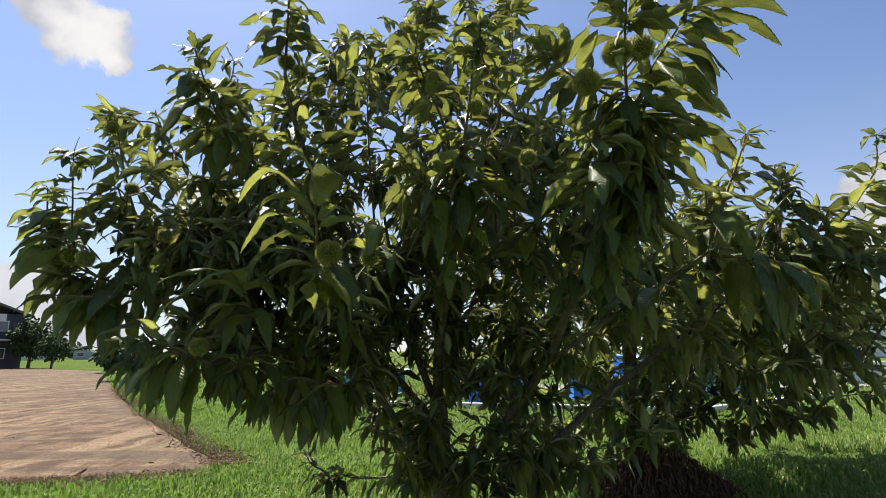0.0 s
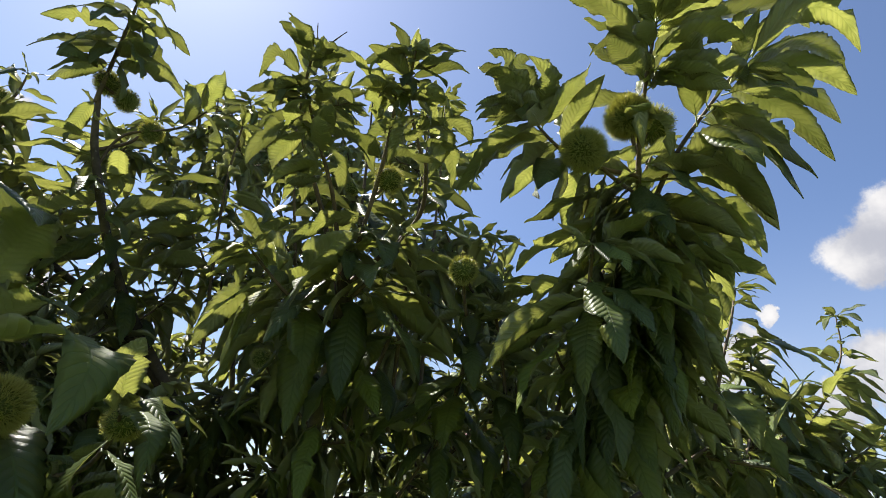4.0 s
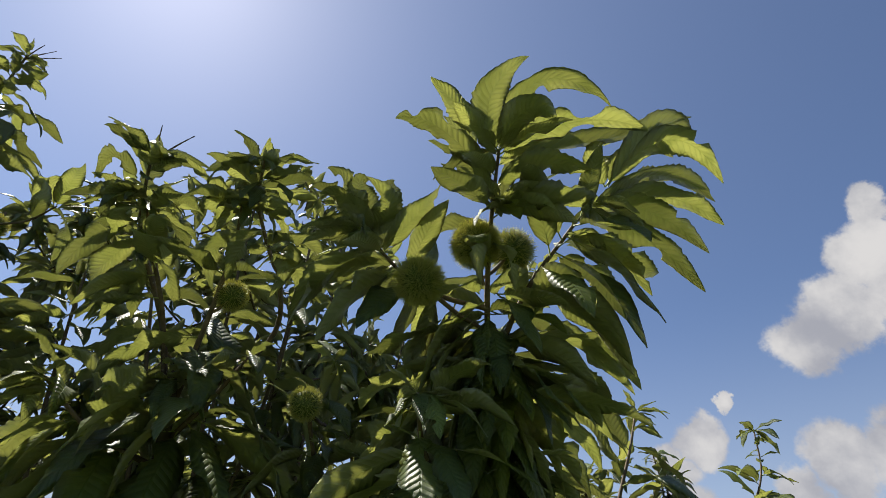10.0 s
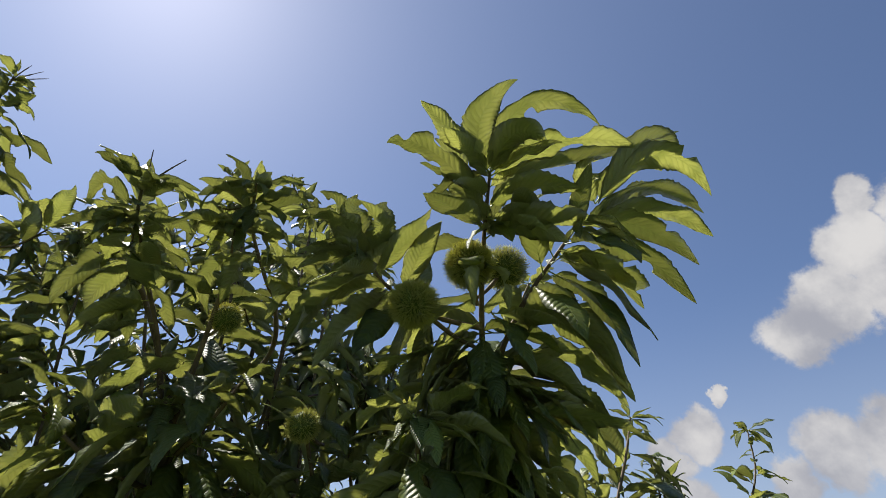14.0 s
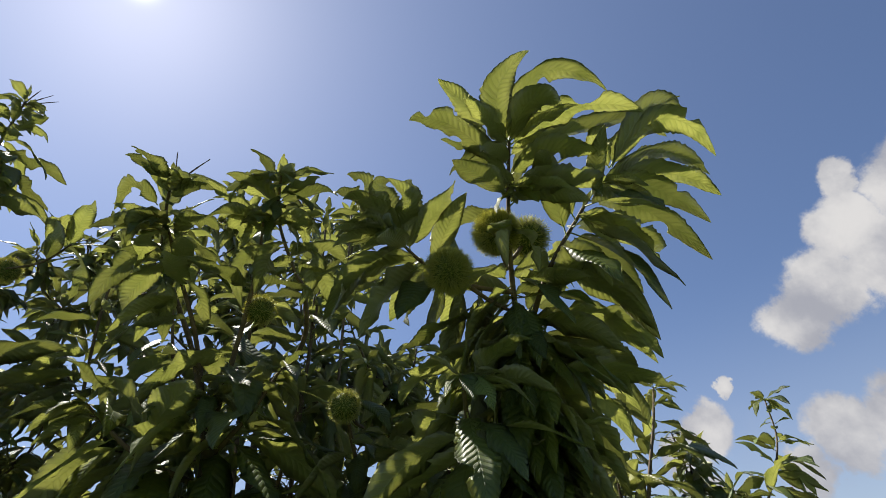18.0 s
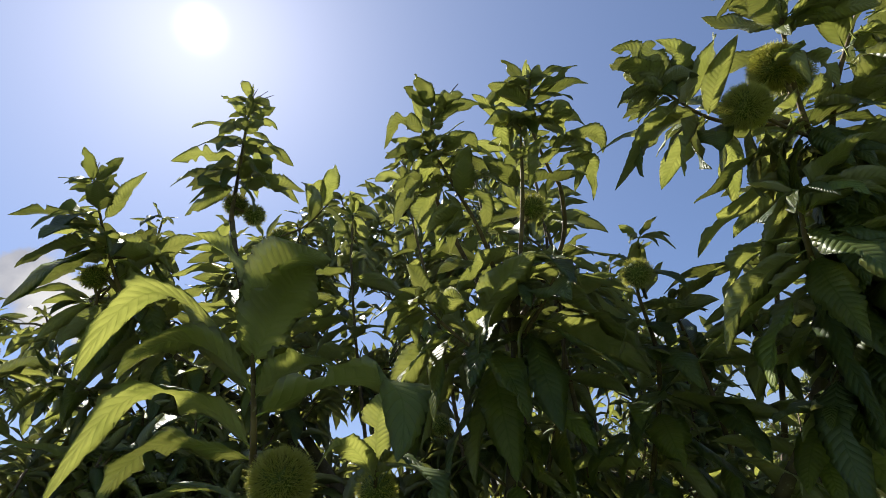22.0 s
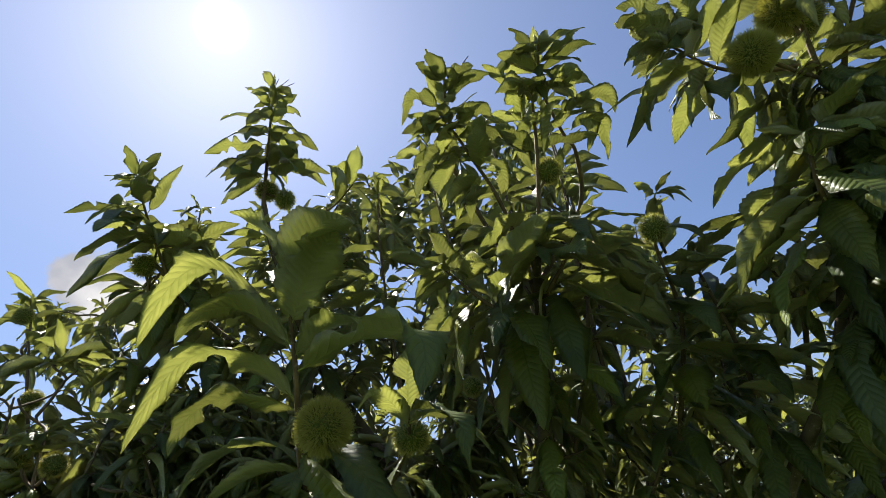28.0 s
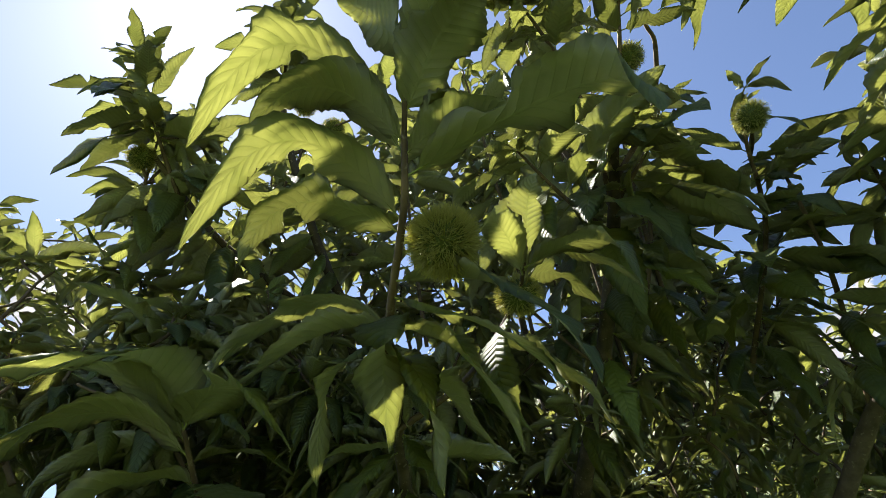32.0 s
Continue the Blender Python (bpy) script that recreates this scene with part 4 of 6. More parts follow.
shoot([(0.483, 1.554, 1.799), (0.506, 1.446, 1.866), (0.538, 1.358, 1.951)], 10, start=0.1, spread=1.3, droop=(1.1, 1.9), length=(0.101, 0.134), more=8)
leaves.take(leaf_seats(glide([(0.487, 1.293, 2.146), (0.464, 1.218, 2.245), (0.446, 1.141, 2.322)], 6), 14, 0.0, 1.2, (0.4, 1.4), (0.11, 0.15)))
leaves.take(leaf_seats(glide([(0.546, 1.273, 2.180), (0.587, 1.204, 2.252), (0.606, 1.159, 2.285)], 6), 16, 0.0, 1.2, (0.4, 1.4), (0.11, 0.16), wind=(0.3, 0, 0)))
leaves.take(leaf_seats(glide([(0.420, 1.308, 2.161), (0.356, 1.315, 2.193), (0.283, 1.291, 2.241)], 6), 14, 0.0, 1.2, (0.4, 1.4), (0.10, 0.14)))
# Long leaves that hang round the stem below the cluster.
STEM = glide([(0.487, 1.293, 2.146), (0.520, 1.363, 2.008), (0.535, 1.420, 1.885), (0.49, 1.53, 1.80)], 6)
single_leaves(leaf_seats(STEM, 30, 0.0, 1.4, (0.8, 1.8), (0.105, 0.14), 0.9, 2.4, (-0.06, -0.05, 0)), trio_shoot)
leaves.take(leaf_seats(STEM, 26, 0.0, 1.4, (0.8, 1.8), (0.10, 0.14), 1.6, 2.4, (-0.06, 0, 0)))
leaves.take(leaf_seats(STEM, 22, 0.1, 1.5, (0.6, 1.6), (0.10, 0.14), 2.9, 2.4, (-0.05, 0, 0)))
leaves.take(leaf_seats(STEM, 26, 0.0, 1.5, (0.6, 1.6), (0.10, 0.14), 2.2, 2.4, (-0.25, 0.2, 0)))
# Long leaves that hang on the outer side of the column.
arched_leaves(trio_shoot, (
    ((0.530, 1.352, 2.125), (0.647, 1.330, 2.139), (0.802, 1.384, 2.091), 0.053),
    ((0.538, 1.361, 2.111), (0.652, 1.363, 2.112), (0.768, 1.412, 2.086), 0.048),
    ((0.555, 1.378, 2.082), (0.687, 1.412, 2.086), (0.809, 1.477, 2.038), 0.054),
    ((0.565, 1.392, 2.061), (0.703, 1.455, 2.058), (0.816, 1.533, 1.998), 0.055),
    ((0.575, 1.406, 2.039), (0.698, 1.485, 2.022), (0.808, 1.569, 1.955), 0.055),
    ((0.546, 1.370, 2.096), (0.616, 1.385, 2.066), (0.699, 1.470, 2.009), 0.047),))
# Shoots behind the cluster.
shoot([(0.50, 1.72, 1.78), (0.55, 1.62, 2.0), (0.62, 1.56, 2.2), (0.70, 1.5, 2.4)], 16, single=False, more=14, start=0.15, droop=(0.5, 1.5), length=(0.101, 0.143))
shoot([(0.47, 1.9, 1.63), (0.42, 1.75, 1.85), (0.38, 1.68, 1.97), (0.36, 1.65, 2.04)], 14, single=False, more=14, start=0.15, droop=(0.5, 1.5), length=(0.092, 0.134))
shoot([(0.1, 2.0, 1.78), (0.17, 1.84, 2.0), (0.2, 1.78, 2.22), (0.2, 1.75, 2.40)], 16, single=False, more=16, start=0.2, droop=(0.5, 1.5), length=(0.092, 0.126))
# Leaves that clothe the wood below the shoots.
def clothe(line, rings, count, size, blow=(0, 0, 0)):
    rings, size = (rings + 1) // 2, (1.05 * size[0], 1.1 * size[1])
    for k in range(rings):
        leaves.take(leaf_seats(glide(line, 6), count, 0.0, 1.45, (0.2, 1.25), size, 1.5 * k, wind=blow))


clothe([(0.53, 1.78, 1.70), (0.535, 1.62, 1.80), (0.54, 1.47, 1.90), (0.53, 1.42, 2.0)], 5, 12, (0.085, 0.125), (-0.1, 0, 0))
clothe([(0.56, 1.42, 2.0), (0.53, 1.35, 2.1), (0.50, 1.28, 2.19), (0.475, 1.2, 2.27)], 5, 11, (0.095, 0.13), (-0.1, -0.1, -0.1))
clothe([(0.46, 1.32, 2.16), (0.372, 1.335, 2.203), (0.294, 1.306, 2.248)], 3, 9, (0.08, 0.12))
clothe([(0.035, 1.95, 1.79), (0.045, 1.70, 1.99), (0.04, 1.60, 2.08)], 3, 10, (0.09, 0.13), (0.1, -0.1, 0))
clothe([(-0.5, 2.1, 2.1), (-0.58, 1.88, 2.35), (-0.605, 1.80, 2.5)], 5, 11, (0.11, 0.15))
clothe([(-0.7, 2.0, 2.16), (-0.82, 1.86, 2.28), (-0.9, 1.77, 2.42)], 5, 10, (0.1, 0.145))
clothe([(-0.37, 2.0, 1.52), (-0.38, 1.85, 1.62), (-0.376, 1.66, 1.69)], 3, 9, (0.095, 0.13))
clothe([(0.3, 1.9, 1.75), (0.32, 1.72, 1.95), (0.295, 1.62, 2.06), (0.30, 1.56, 2.14)], 4, 10, (0.08, 0.12), (0.1, 0, 0))
clothe([(0.7, 1.95, 1.62), (0.95, 1.8, 1.80)], 3, 9, (0.12, 0.16))
clothe([(-1.38, 1.9, 1.86), (-1.41, 1.9, 2.05), (-1.43, 1.9, 2.2)], 3, 9, (0.09, 0.13))
clothe([(-1.29, 2.05, 2.1), (-1.34, 2.03, 2.3), (-1.38, 2.03, 2.42)], 2, 8, (0.08, 0.12))
clothe([(-0.85, 2.25, 1.65), (-1.2, 2.0, 1.72)], 4, 9, (0.12, 0.16))
clothe([(0.98, 2.35, 1.45), (1.38, 2.25, 1.7), (1.48, 2.16, 2.05)], 5, 12, (0.11, 0.16))
# The forked middle shoot.
mid_shoot, _ = sk.limb([(0.045, 1.700, 2.000), (-0.020, 1.693, 2.199), (-0.090, 1.575, 2.329), (-0.091, 1.493, 2.373), (-0.081, 1.423, 2.401)], 0.0065, 0.0022, "shoot", TWIG, 7, knobs=0.06)
arched_leaves(mid_shoot, (
    ((-0.104, 1.471, 2.382), (-0.145, 1.451, 2.407), (-0.185, 1.514, 2.395), 0.037),
    ((-0.098, 1.479, 2.370), (-0.126, 1.474, 2.347), (-0.140, 1.499, 2.309), 0.039),
    ((-0.090, 1.499, 2.341), (-0.096, 1.469, 2.303), (-0.122, 1.530, 2.279), 0.042),
    ((-0.081, 1.525, 2.305), (-0.141, 1.526, 2.279), (-0.173, 1.550, 2.208), 0.059),
    ((-0.088, 1.451, 2.401), (-0.073, 1.397, 2.384), (-0.100, 1.454, 2.467), 0.029),
    ((-0.077, 1.447, 2.401), (-0.058, 1.418, 2.401), (-0.034, 1.391, 2.393), 0.023),
    ((-0.072, 1.474, 2.365), (-0.049, 1.457, 2.331), (-0.082, 1.538, 2.351), 0.029),))
arched_leaves(mid_shoot, (
    ((-0.072, 1.484, 2.353), (-0.025, 1.461, 2.354), (0.005, 1.489, 2.356), 0.038),
    ((-0.073, 1.508, 2.323), (-0.012, 1.472, 2.294), (0.010, 1.505, 2.275), 0.036),
    ((-0.070, 1.526, 2.299), (0.002, 1.495, 2.282), (0.054, 1.476, 2.212), 0.038),
    ((-0.074, 1.533, 2.291), (-0.077, 1.551, 2.223), (-0.100, 1.590, 2.166), 0.038),
    ((-0.075, 1.531, 2.295), (-0.123, 1.567, 2.259), (-0.126, 1.559, 2.181), 0.042),
    ((-0.068, 1.538, 2.284), (-0.060, 1.551, 2.227), (-0.068, 1.637, 2.192), 0.040),
    ((-0.068, 1.538, 2.284), (-0.005, 1.506, 2.223), (0.003, 1.606, 2.208), 0.038),))
single_leaves(leaf_seats(glide([(-0.090, 1.575, 2.329), (-0.091, 1.493, 2.373), (-0.081, 1.423, 2.401)], 6), 16, 0.0, 1.2, (0.6, 1.6), (0.06, 0.095), 0.5), mid_shoot)
mid_fork, _ = sk.limb([(0.045, 1.660, 2.030), (0.176, 1.645, 2.197), (0.175, 1.549, 2.269), (0.150, 1.513, 2.299), (0.110, 1.436, 2.356), (0.106, 1.361, 2.397)], 0.006, 0.0022, "shoot", TWIG, 7, knobs=0.06)
arched_leaves(mid_fork, (
    ((0.100, 1.409, 2.372), (0.044, 1.399, 2.397), (0.031, 1.386, 2.333), 0.036),
    ((0.104, 1.408, 2.372), (0.076, 1.378, 2.397), (0.057, 1.346, 2.369), 0.038),
    ((0.107, 1.387, 2.397), (0.118, 1.352, 2.396), (0.127, 1.345, 2.415), 0.027),
    ((0.109, 1.397, 2.385), (0.148, 1.343, 2.370), (0.172, 1.340, 2.384), 0.025),
    ((0.108, 1.406, 2.373), (0.166, 1.369, 2.380), (0.208, 1.350, 2.356), 0.029),
    ((0.112, 1.424, 2.348), (0.080, 1.393, 2.330), (0.056, 1.457, 2.346), 0.029),
    ((0.113, 1.428, 2.343), (0.047, 1.420, 2.334), (0.073, 1.495, 2.308), 0.040),))
arched_leaves(mid_fork, (
    ((0.124, 1.449, 2.313), (0.106, 1.439, 2.270), (0.088, 1.493, 2.226), 0.048),
    ((0.128, 1.452, 2.307), (0.057, 1.484, 2.279), (0.069, 1.529, 2.218), 0.036),
    ((0.135, 1.455, 2.301), (0.179, 1.427, 2.277), (0.167, 1.477, 2.200), 0.055),
    ((0.117, 1.430, 2.339), (0.149, 1.378, 2.310), (0.166, 1.473, 2.321), 0.038),
    ((0.138, 1.462, 2.291), (0.195, 1.398, 2.272), (0.246, 1.464, 2.285), 0.040),
    ((0.151, 1.476, 2.267), (0.196, 1.442, 2.243), (0.225, 1.532, 2.223), 0.038),))
single_leaves(leaf_seats(glide([(0.110, 1.436, 2.356), (0.106, 1.361, 2.397)], 6), 16, 0.0, 1.2, (0.6, 1.6), (0.06, 0.095), 0.5), mid_fork)
burr_twig, _ = sk.limb([(-0.580, 1.880, 2.350), (-0.54, 1.86, 2.44), (-0.418, 1.829, 2.469), (-0.345, 1.770, 2.490)], 0.004, 0.0018, "shoot", TWIG, 7, knobs=0.06)
arched_leaves(burr_twig, (
    ((-0.366, 1.800, 2.508), (-0.379, 1.747, 2.546), (-0.393, 1.794, 2.469), 0.049),
    ((-0.361, 1.797, 2.511), (-0.334, 1.744, 2.547), (-0.322, 1.727, 2.595), 0.043),
    ((-0.365, 1.802, 2.506), (-0.319, 1.809, 2.453), (-0.340, 1.861, 2.400), 0.040),
    ((-0.409, 1.833, 2.485), (-0.376, 1.760, 2.502), (-0.417, 1.767, 2.576), 0.032),))
shoot([(0.045, 1.70, 2.0), (0.0, 1.58, 2.17), (-0.055, 1.52, 2.29), (-0.085, 1.50, 2.36)], 7, start=0.1, length=(0.09, 0.13), more=18)
shoot([(0.045, 1.66, 2.03), (0.075, 1.54, 2.2), (0.085, 1.48, 2.29), (0.085, 1.43, 2.34)], 7, start=0.1, length=(0.09, 0.13), more=18)
shoot([(0.045, 1.70, 2.0), (0.11, 1.63, 2.07), (0.15, 1.60, 2.14)], 9, start=0.1, droop=(1.1, 1.9), length=(0.118, 0.160), more=14)
shoot([(0.04, 1.74, 1.97), (-0.06, 1.66, 2.0), (-0.14, 1.6, 2.06)], 10, start=0.1, droop=(0.9, 1.7), length=(0.126, 0.168), more=12)
# The near shoot with the large burr.
near_shoot, _ = sk.limb([(-0.376, 1.63, 1.69), (-0.386, 1.56, 1.68), (-0.372, 1.47, 1.715), (-0.352, 1.385, 1.765), (-0.345, 1.335, 1.82), (-0.338, 1.28, 1.868)], 0.006, 0.0022, "shoot", TWIG, 8, knobs=0.06)
arched_leaves(near_shoot, (
    ((-0.348, 1.365, 1.785), (-0.206, 1.262, 1.771), (-0.188, 1.216, 1.679), 0.075),
    ((-0.356, 1.40, 1.76), (-0.455, 1.335, 1.815), (-0.545, 1.36, 1.715), 0.065),
    ((-0.358, 1.41, 1.752), (-0.447, 1.368, 1.766), (-0.503, 1.385, 1.712), 0.055),
    ((-0.347, 1.355, 1.80), (-0.45, 1.30, 1.92), (-0.565, 1.37, 1.855), 0.070),
    ((-0.346, 1.345, 1.81), (-0.42, 1.31, 1.86), (-0.49, 1.33, 1.83), 0.057),
    ((-0.343, 1.325, 1.83), (-0.30, 1.262, 1.872), (-0.262, 1.225, 1.885), 0.070),))
arched_leaves(near_shoot, (
    ((-0.339, 1.285, 1.863), (-0.285, 1.215, 1.885), (-0.233, 1.163, 1.842), 0.060),
    ((-0.347, 1.35, 1.80), (-0.29, 1.33, 1.828), (-0.24, 1.305, 1.80), 0.057),
    ((-0.378, 1.51, 1.70), (-0.487, 1.57, 1.778), (-0.645, 1.68, 1.74), 0.055),
    ((-0.382, 1.53, 1.69), (-0.447, 1.526, 1.713), (-0.594, 1.589, 1.668), 0.052),
    ((-0.366, 1.45, 1.722), (-0.27, 1.376, 1.656), (-0.233, 1.341, 1.553), 0.057),
    ((-0.37, 1.468, 1.714), (-0.292, 1.40, 1.634), (-0.25, 1.36, 1.558), 0.057),
    ((-0.374, 1.49, 1.705), (-0.385, 1.475, 1.655), (-0.388, 1.53, 1.575), 0.065),))
arched_leaves(near_shoot, (
    ((-0.378, 1.51, 1.70), (-0.31, 1.47, 1.645), (-0.267, 1.473, 1.546), 0.065),
    ((-0.382, 1.53, 1.69), (-0.44, 1.51, 1.65), (-0.463, 1.562, 1.561), 0.065),
    ((-0.384, 1.55, 1.685), (-0.35, 1.50, 1.63), (-0.34, 1.52, 1.53), 0.062),
    ((-0.385, 1.56, 1.68), (-0.33, 1.58, 1.66), (-0.27, 1.60, 1.58), 0.062),))
arched_leaf((-0.338, 1.282, 1.866), (-0.362, 1.29, 1.94), (-0.418, 1.275, 1.985), 0.064, near_shoot)
# A low shoot beside it.
side_shoot, _ = sk.limb([(-0.62, 1.95, 1.5), (-0.625, 1.78, 1.54), (-0.615, 1.66, 1.59), (-0.61, 1.58, 1.64)], 0.006, 0.0024, "shoot", TWIG, 8, knobs=0.06)
arched_leaves(side_shoot, (
    ((-0.612, 1.60, 1.63), (-0.69, 1.51, 1.70), (-0.80, 1.44, 1.65), 0.083),
    ((-0.613, 1.61, 1.62), (-0.71, 1.56, 1.665), (-0.84, 1.54, 1.58), 0.074),
    ((-0.61, 1.58, 1.64), (-0.545, 1.52, 1.66), (-0.475, 1.50, 1.58), 0.067),
    ((-0.61, 1.58, 1.64), (-0.63, 1.50, 1.69), (-0.68, 1.42, 1.64), 0.074),
    ((-0.616, 1.65, 1.60), (-0.70, 1.60, 1.59), (-0.78, 1.58, 1.48), 0.067),
    ((-0.616, 1.66, 1.59), (-0.56, 1.60, 1.57), (-0.52, 1.57, 1.46), 0.065),
    ((-0.62, 1.70, 1.57), (-0.63, 1.60, 1.56), (-0.65, 1.54, 1.45), 0.067),))
arched_leaves(side_shoot, (
    ((-0.61, 1.58, 1.64), (-0.60, 1.60, 1.71), (-0.58, 1.62, 1.76), 0.050),))
pair_shoot, _ = sk.limb([(-0.38, 1.74, 1.66), (-0.29, 1.62, 1.675), (-0.235, 1.52, 1.715), (-0.222, 1.47, 1.742)], 0.005, 0.0022, "shoot", TWIG, 7, knobs=0.06)
arched_leaves(pair_shoot, (
    ((-0.223, 1.473, 1.738), (-0.165, 1.40, 1.716), (-0.151, 1.384, 1.643), 0.046),
    ((-0.223, 1.475, 1.735), (-0.18, 1.45, 1.745), (-0.12, 1.43, 1.67), 0.042),
    ((-0.225, 1.48, 1.733), (-0.254, 1.421, 1.762), (-0.285, 1.405, 1.733), 0.040),
    ((-0.228, 1.50, 1.725), (-0.18, 1.52, 1.76), (-0.12, 1.54, 1.72), 0.044),
    ((-0.24, 1.53, 1.71), (-0.27, 1.51, 1.64), (-0.25, 1.50, 1.57), 0.046),
    ((-0.26, 1.56, 1.70), (-0.20, 1.53, 1.65), (-0.16, 1.52, 1.57), 0.046),
    ((-0.222, 1.47, 1.742), (-0.215, 1.43, 1.79), (-0.20, 1.41, 1.82), 0.040),))
shoot([(-0.6, 1.80, 2.48), (-0.592, 1.775, 2.66), (-0.582, 1.745, 2.79), (-0.575, 1.725, 2.89)], 34, start=0.0, droop=(0.9, 1.7), length=(0.085, 0.118), wind=(-0.12, 0, 0), more=44)
shoot([(-0.59, 1.86, 2.38), (-0.54, 1.9, 2.45), (-0.52, 1.9, 2.50)], 6, start=0.2, droop=(1.1, 1.9), length=(0.09, 0.12))
shoot([(-0.82, 1.86, 2.25), (-0.86, 1.76, 2.39), (-0.875, 1.66, 2.51)], 30, start=0.0, spread=1.35, droop=(0.9, 1.5), length=(0.115, 0.15), wind=(-0.15, 0, 0), more=20)
shoot([(-1.2, 2.0, 1.70), (-1.32, 1.92, 1.76), (-1.38, 1.9, 1.86), (-1.41, 1.9, 2.05), (-1.43, 1.9, 2.22)], 16, start=0.1, droop=(0.7, 1.6), length=(0.118, 0.160), more=21)
shoot([(-0.76, 1.72, 1.43), (-0.82, 1.64, 1.46), (-0.9, 1.58, 1.50)], 12, start=0.05, spread=1.35, droop=(1.1, 1.9), length=(0.105, 0.135), more=12)
shoot([(-1.0, 1.9, 1.7), (-1.06, 1.88, 1.82), (-1.05, 1.85, 1.95)], 8, start=0.1, droop=(0.9, 1.9), length=(0.109, 0.151), more=12)
shoot([(-0.9, 1.92, 2.2), (-0.9, 1.85, 2.28), (-0.87, 1.8, 2.42)], 10, start=0.1, length=(0.109, 0.151), more=15)
shoot([(-0.7, 2.0, 1.6), (-0.74, 1.85, 1.72), (-0.76, 1.75, 1.84)], 8, start=0.2, droop=(0.7, 1.5), length=(0.118, 0.160), more=12)
shoot([(0.3, 1.9, 1.75), (0.32, 1.72, 1.93), (0.28, 1.61, 2.04), (0.275, 1.58, 2.08)], 12, start=0.05, length=(0.101, 0.143), more=27)
shoot([(1.38, 2.25, 1.68), (1.46, 2.2, 1.85), (1.48, 2.16, 2.02), (1.5, 2.15, 2.16)], 12, start=0.1, length=(0.101, 0.143), more=21)
shoot([(1.38, 2.25, 1.68), (1.7, 2.18, 1.95), (1.9, 2.14, 2.2), (1.93, 2.12, 2.38)], 30, start=0.25, droop=(0.8, 1.5), length=(0.11, 0.15), more=34)
shoot([(0.95, 1.8, 1.78), (1.0, 1.76, 1.98), (1.06, 1.75, 2.12), (1.10, 1.75, 2.22)], 20, start=0.2, spread=1.35, droop=(0.8, 1.5), length=(0.12, 0.16), wind=(0.2, 0, 0), more=8)
shoot([(0.95, 1.8, 1.78), (1.1, 1.72, 1.75), (1.22, 1.7, 1.70)], 10, start=0.1, droop=(0.9, 1.7), length=(0.126, 0.168), more=15)
for at, way in (((-0.069, 1.417, 2.393), (-0.3, -0.2, 1)), ((-0.069, 1.417, 2.393), (0.5, -0.2, 0.8)), ((-0.575, 1.725, 2.88), (0.8, 0, 0.5)), ((-0.575, 1.725, 2.88), (0.6, 0, 0.9)), ((-0.575, 1.725, 2.88), (0.1, 0, 1)),
                ((-0.875, 1.66, 2.51), (-0.2, 0, 1)), ((-0.875, 1.66, 2.51), (0.5, 0, 0.9)), ((-1.43, 1.9, 2.22), (0.1, 0, 1))):
    catkin(*at, way)

shoot([(-1.2, 2.0, 1.70), (-1.42, 1.96, 1.80), (-1.52, 1.95, 1.95), (-1.55, 1.95, 2.1)], 18, single=False, more=12, start=0.1, droop=(0.9, 1.8), length=(0.118, 0.151))
shoot([(-1.1, 2.0, 1.68), (-1.25, 1.85, 1.66), (-1.36, 1.78, 1.66)], 14, single=False, more=6, start=0.1, droop=(1.0, 1.8), length=(0.118, 0.151))
shoot([(-1.2, 2.02, 1.72), (-1.22, 1.95, 1.9), (-1.22, 1.92, 2.08)], 14, single=False, more=10, start=0.1, droop=(0.8, 1.6), length=(0.109, 0.143))
shoot([(-1.2, 2.08, 1.85), (-1.29, 2.05, 2.1), (-1.34, 2.03, 2.3), (-1.38, 2.03, 2.45)], 18, single=False, more=14, start=0.05, droop=(0.8, 1.6), length=(0.092, 0.126))
shoot([(1.45, 2.2, 1.85), (1.50, 2.2, 2.02), (1.52, 2.2, 2.16), (1.51, 2.2, 2.27)], 18, single=False, more=16, start=0.05, droop=(0.8, 1.6), length=(0.101, 0.134))
shoot([(1.6, 2.3, 1.85), (1.68, 2.25, 1.95), (1.72, 2.2, 2.05)], 16, single=False, more=14, start=0.05, droop=(0.8, 1.6), length=(0.101, 0.134))
shoot([(1.2, 2.3, 1.8), (1.22, 2.2, 2.0), (1.27, 2.15, 2.18)], 16, single=False, more=14, start=0.05, droop=(0.8, 1.6), length=(0.101, 0.134))
shoot([(1.6, 2.3, 1.8), (1.85, 2.2, 1.85), (2.0, 2.15, 1.95)], 16, single=False, more=14, start=0.05, droop=(0.8, 1.6), length=(0.109, 0.143))
shoot([(0.1, 2.0, 1.8), (0.07, 1.9, 2.15), (0.06, 1.80, 2.44), (0.05, 1.77, 2.68)], 16, single=False, more=6, start=0.35, droop=(0.5, 1.5), length=(0.09, 0.135))
shoot([(0.2, 1.95, 1.8), (0.2, 1.86, 2.14), (0.21, 1.77, 2.42), (0.21, 1.74, 2.66)], 16, single=False, more=6, start=0.35, droop=(0.5, 1.5), length=(0.09, 0.135))
shoot([(-0.05, 2.1, 1.9), (-0.08, 1.96, 2.18), (-0.12, 1.84, 2.40), (-0.14, 1.79, 2.58)], 16, single=False, more=6, start=0.35, droop=(0.5, 1.5), length=(0.09, 0.135))
shoot([(-0.3, 2.2, 2.0), (-0.31, 2.08, 2.24), (-0.31, 1.98, 2.44), (-0.30, 1.94, 2.60)], 16, single=False, more=6, start=0.35, droop=(0.5, 1.5), length=(0.09, 0.135))
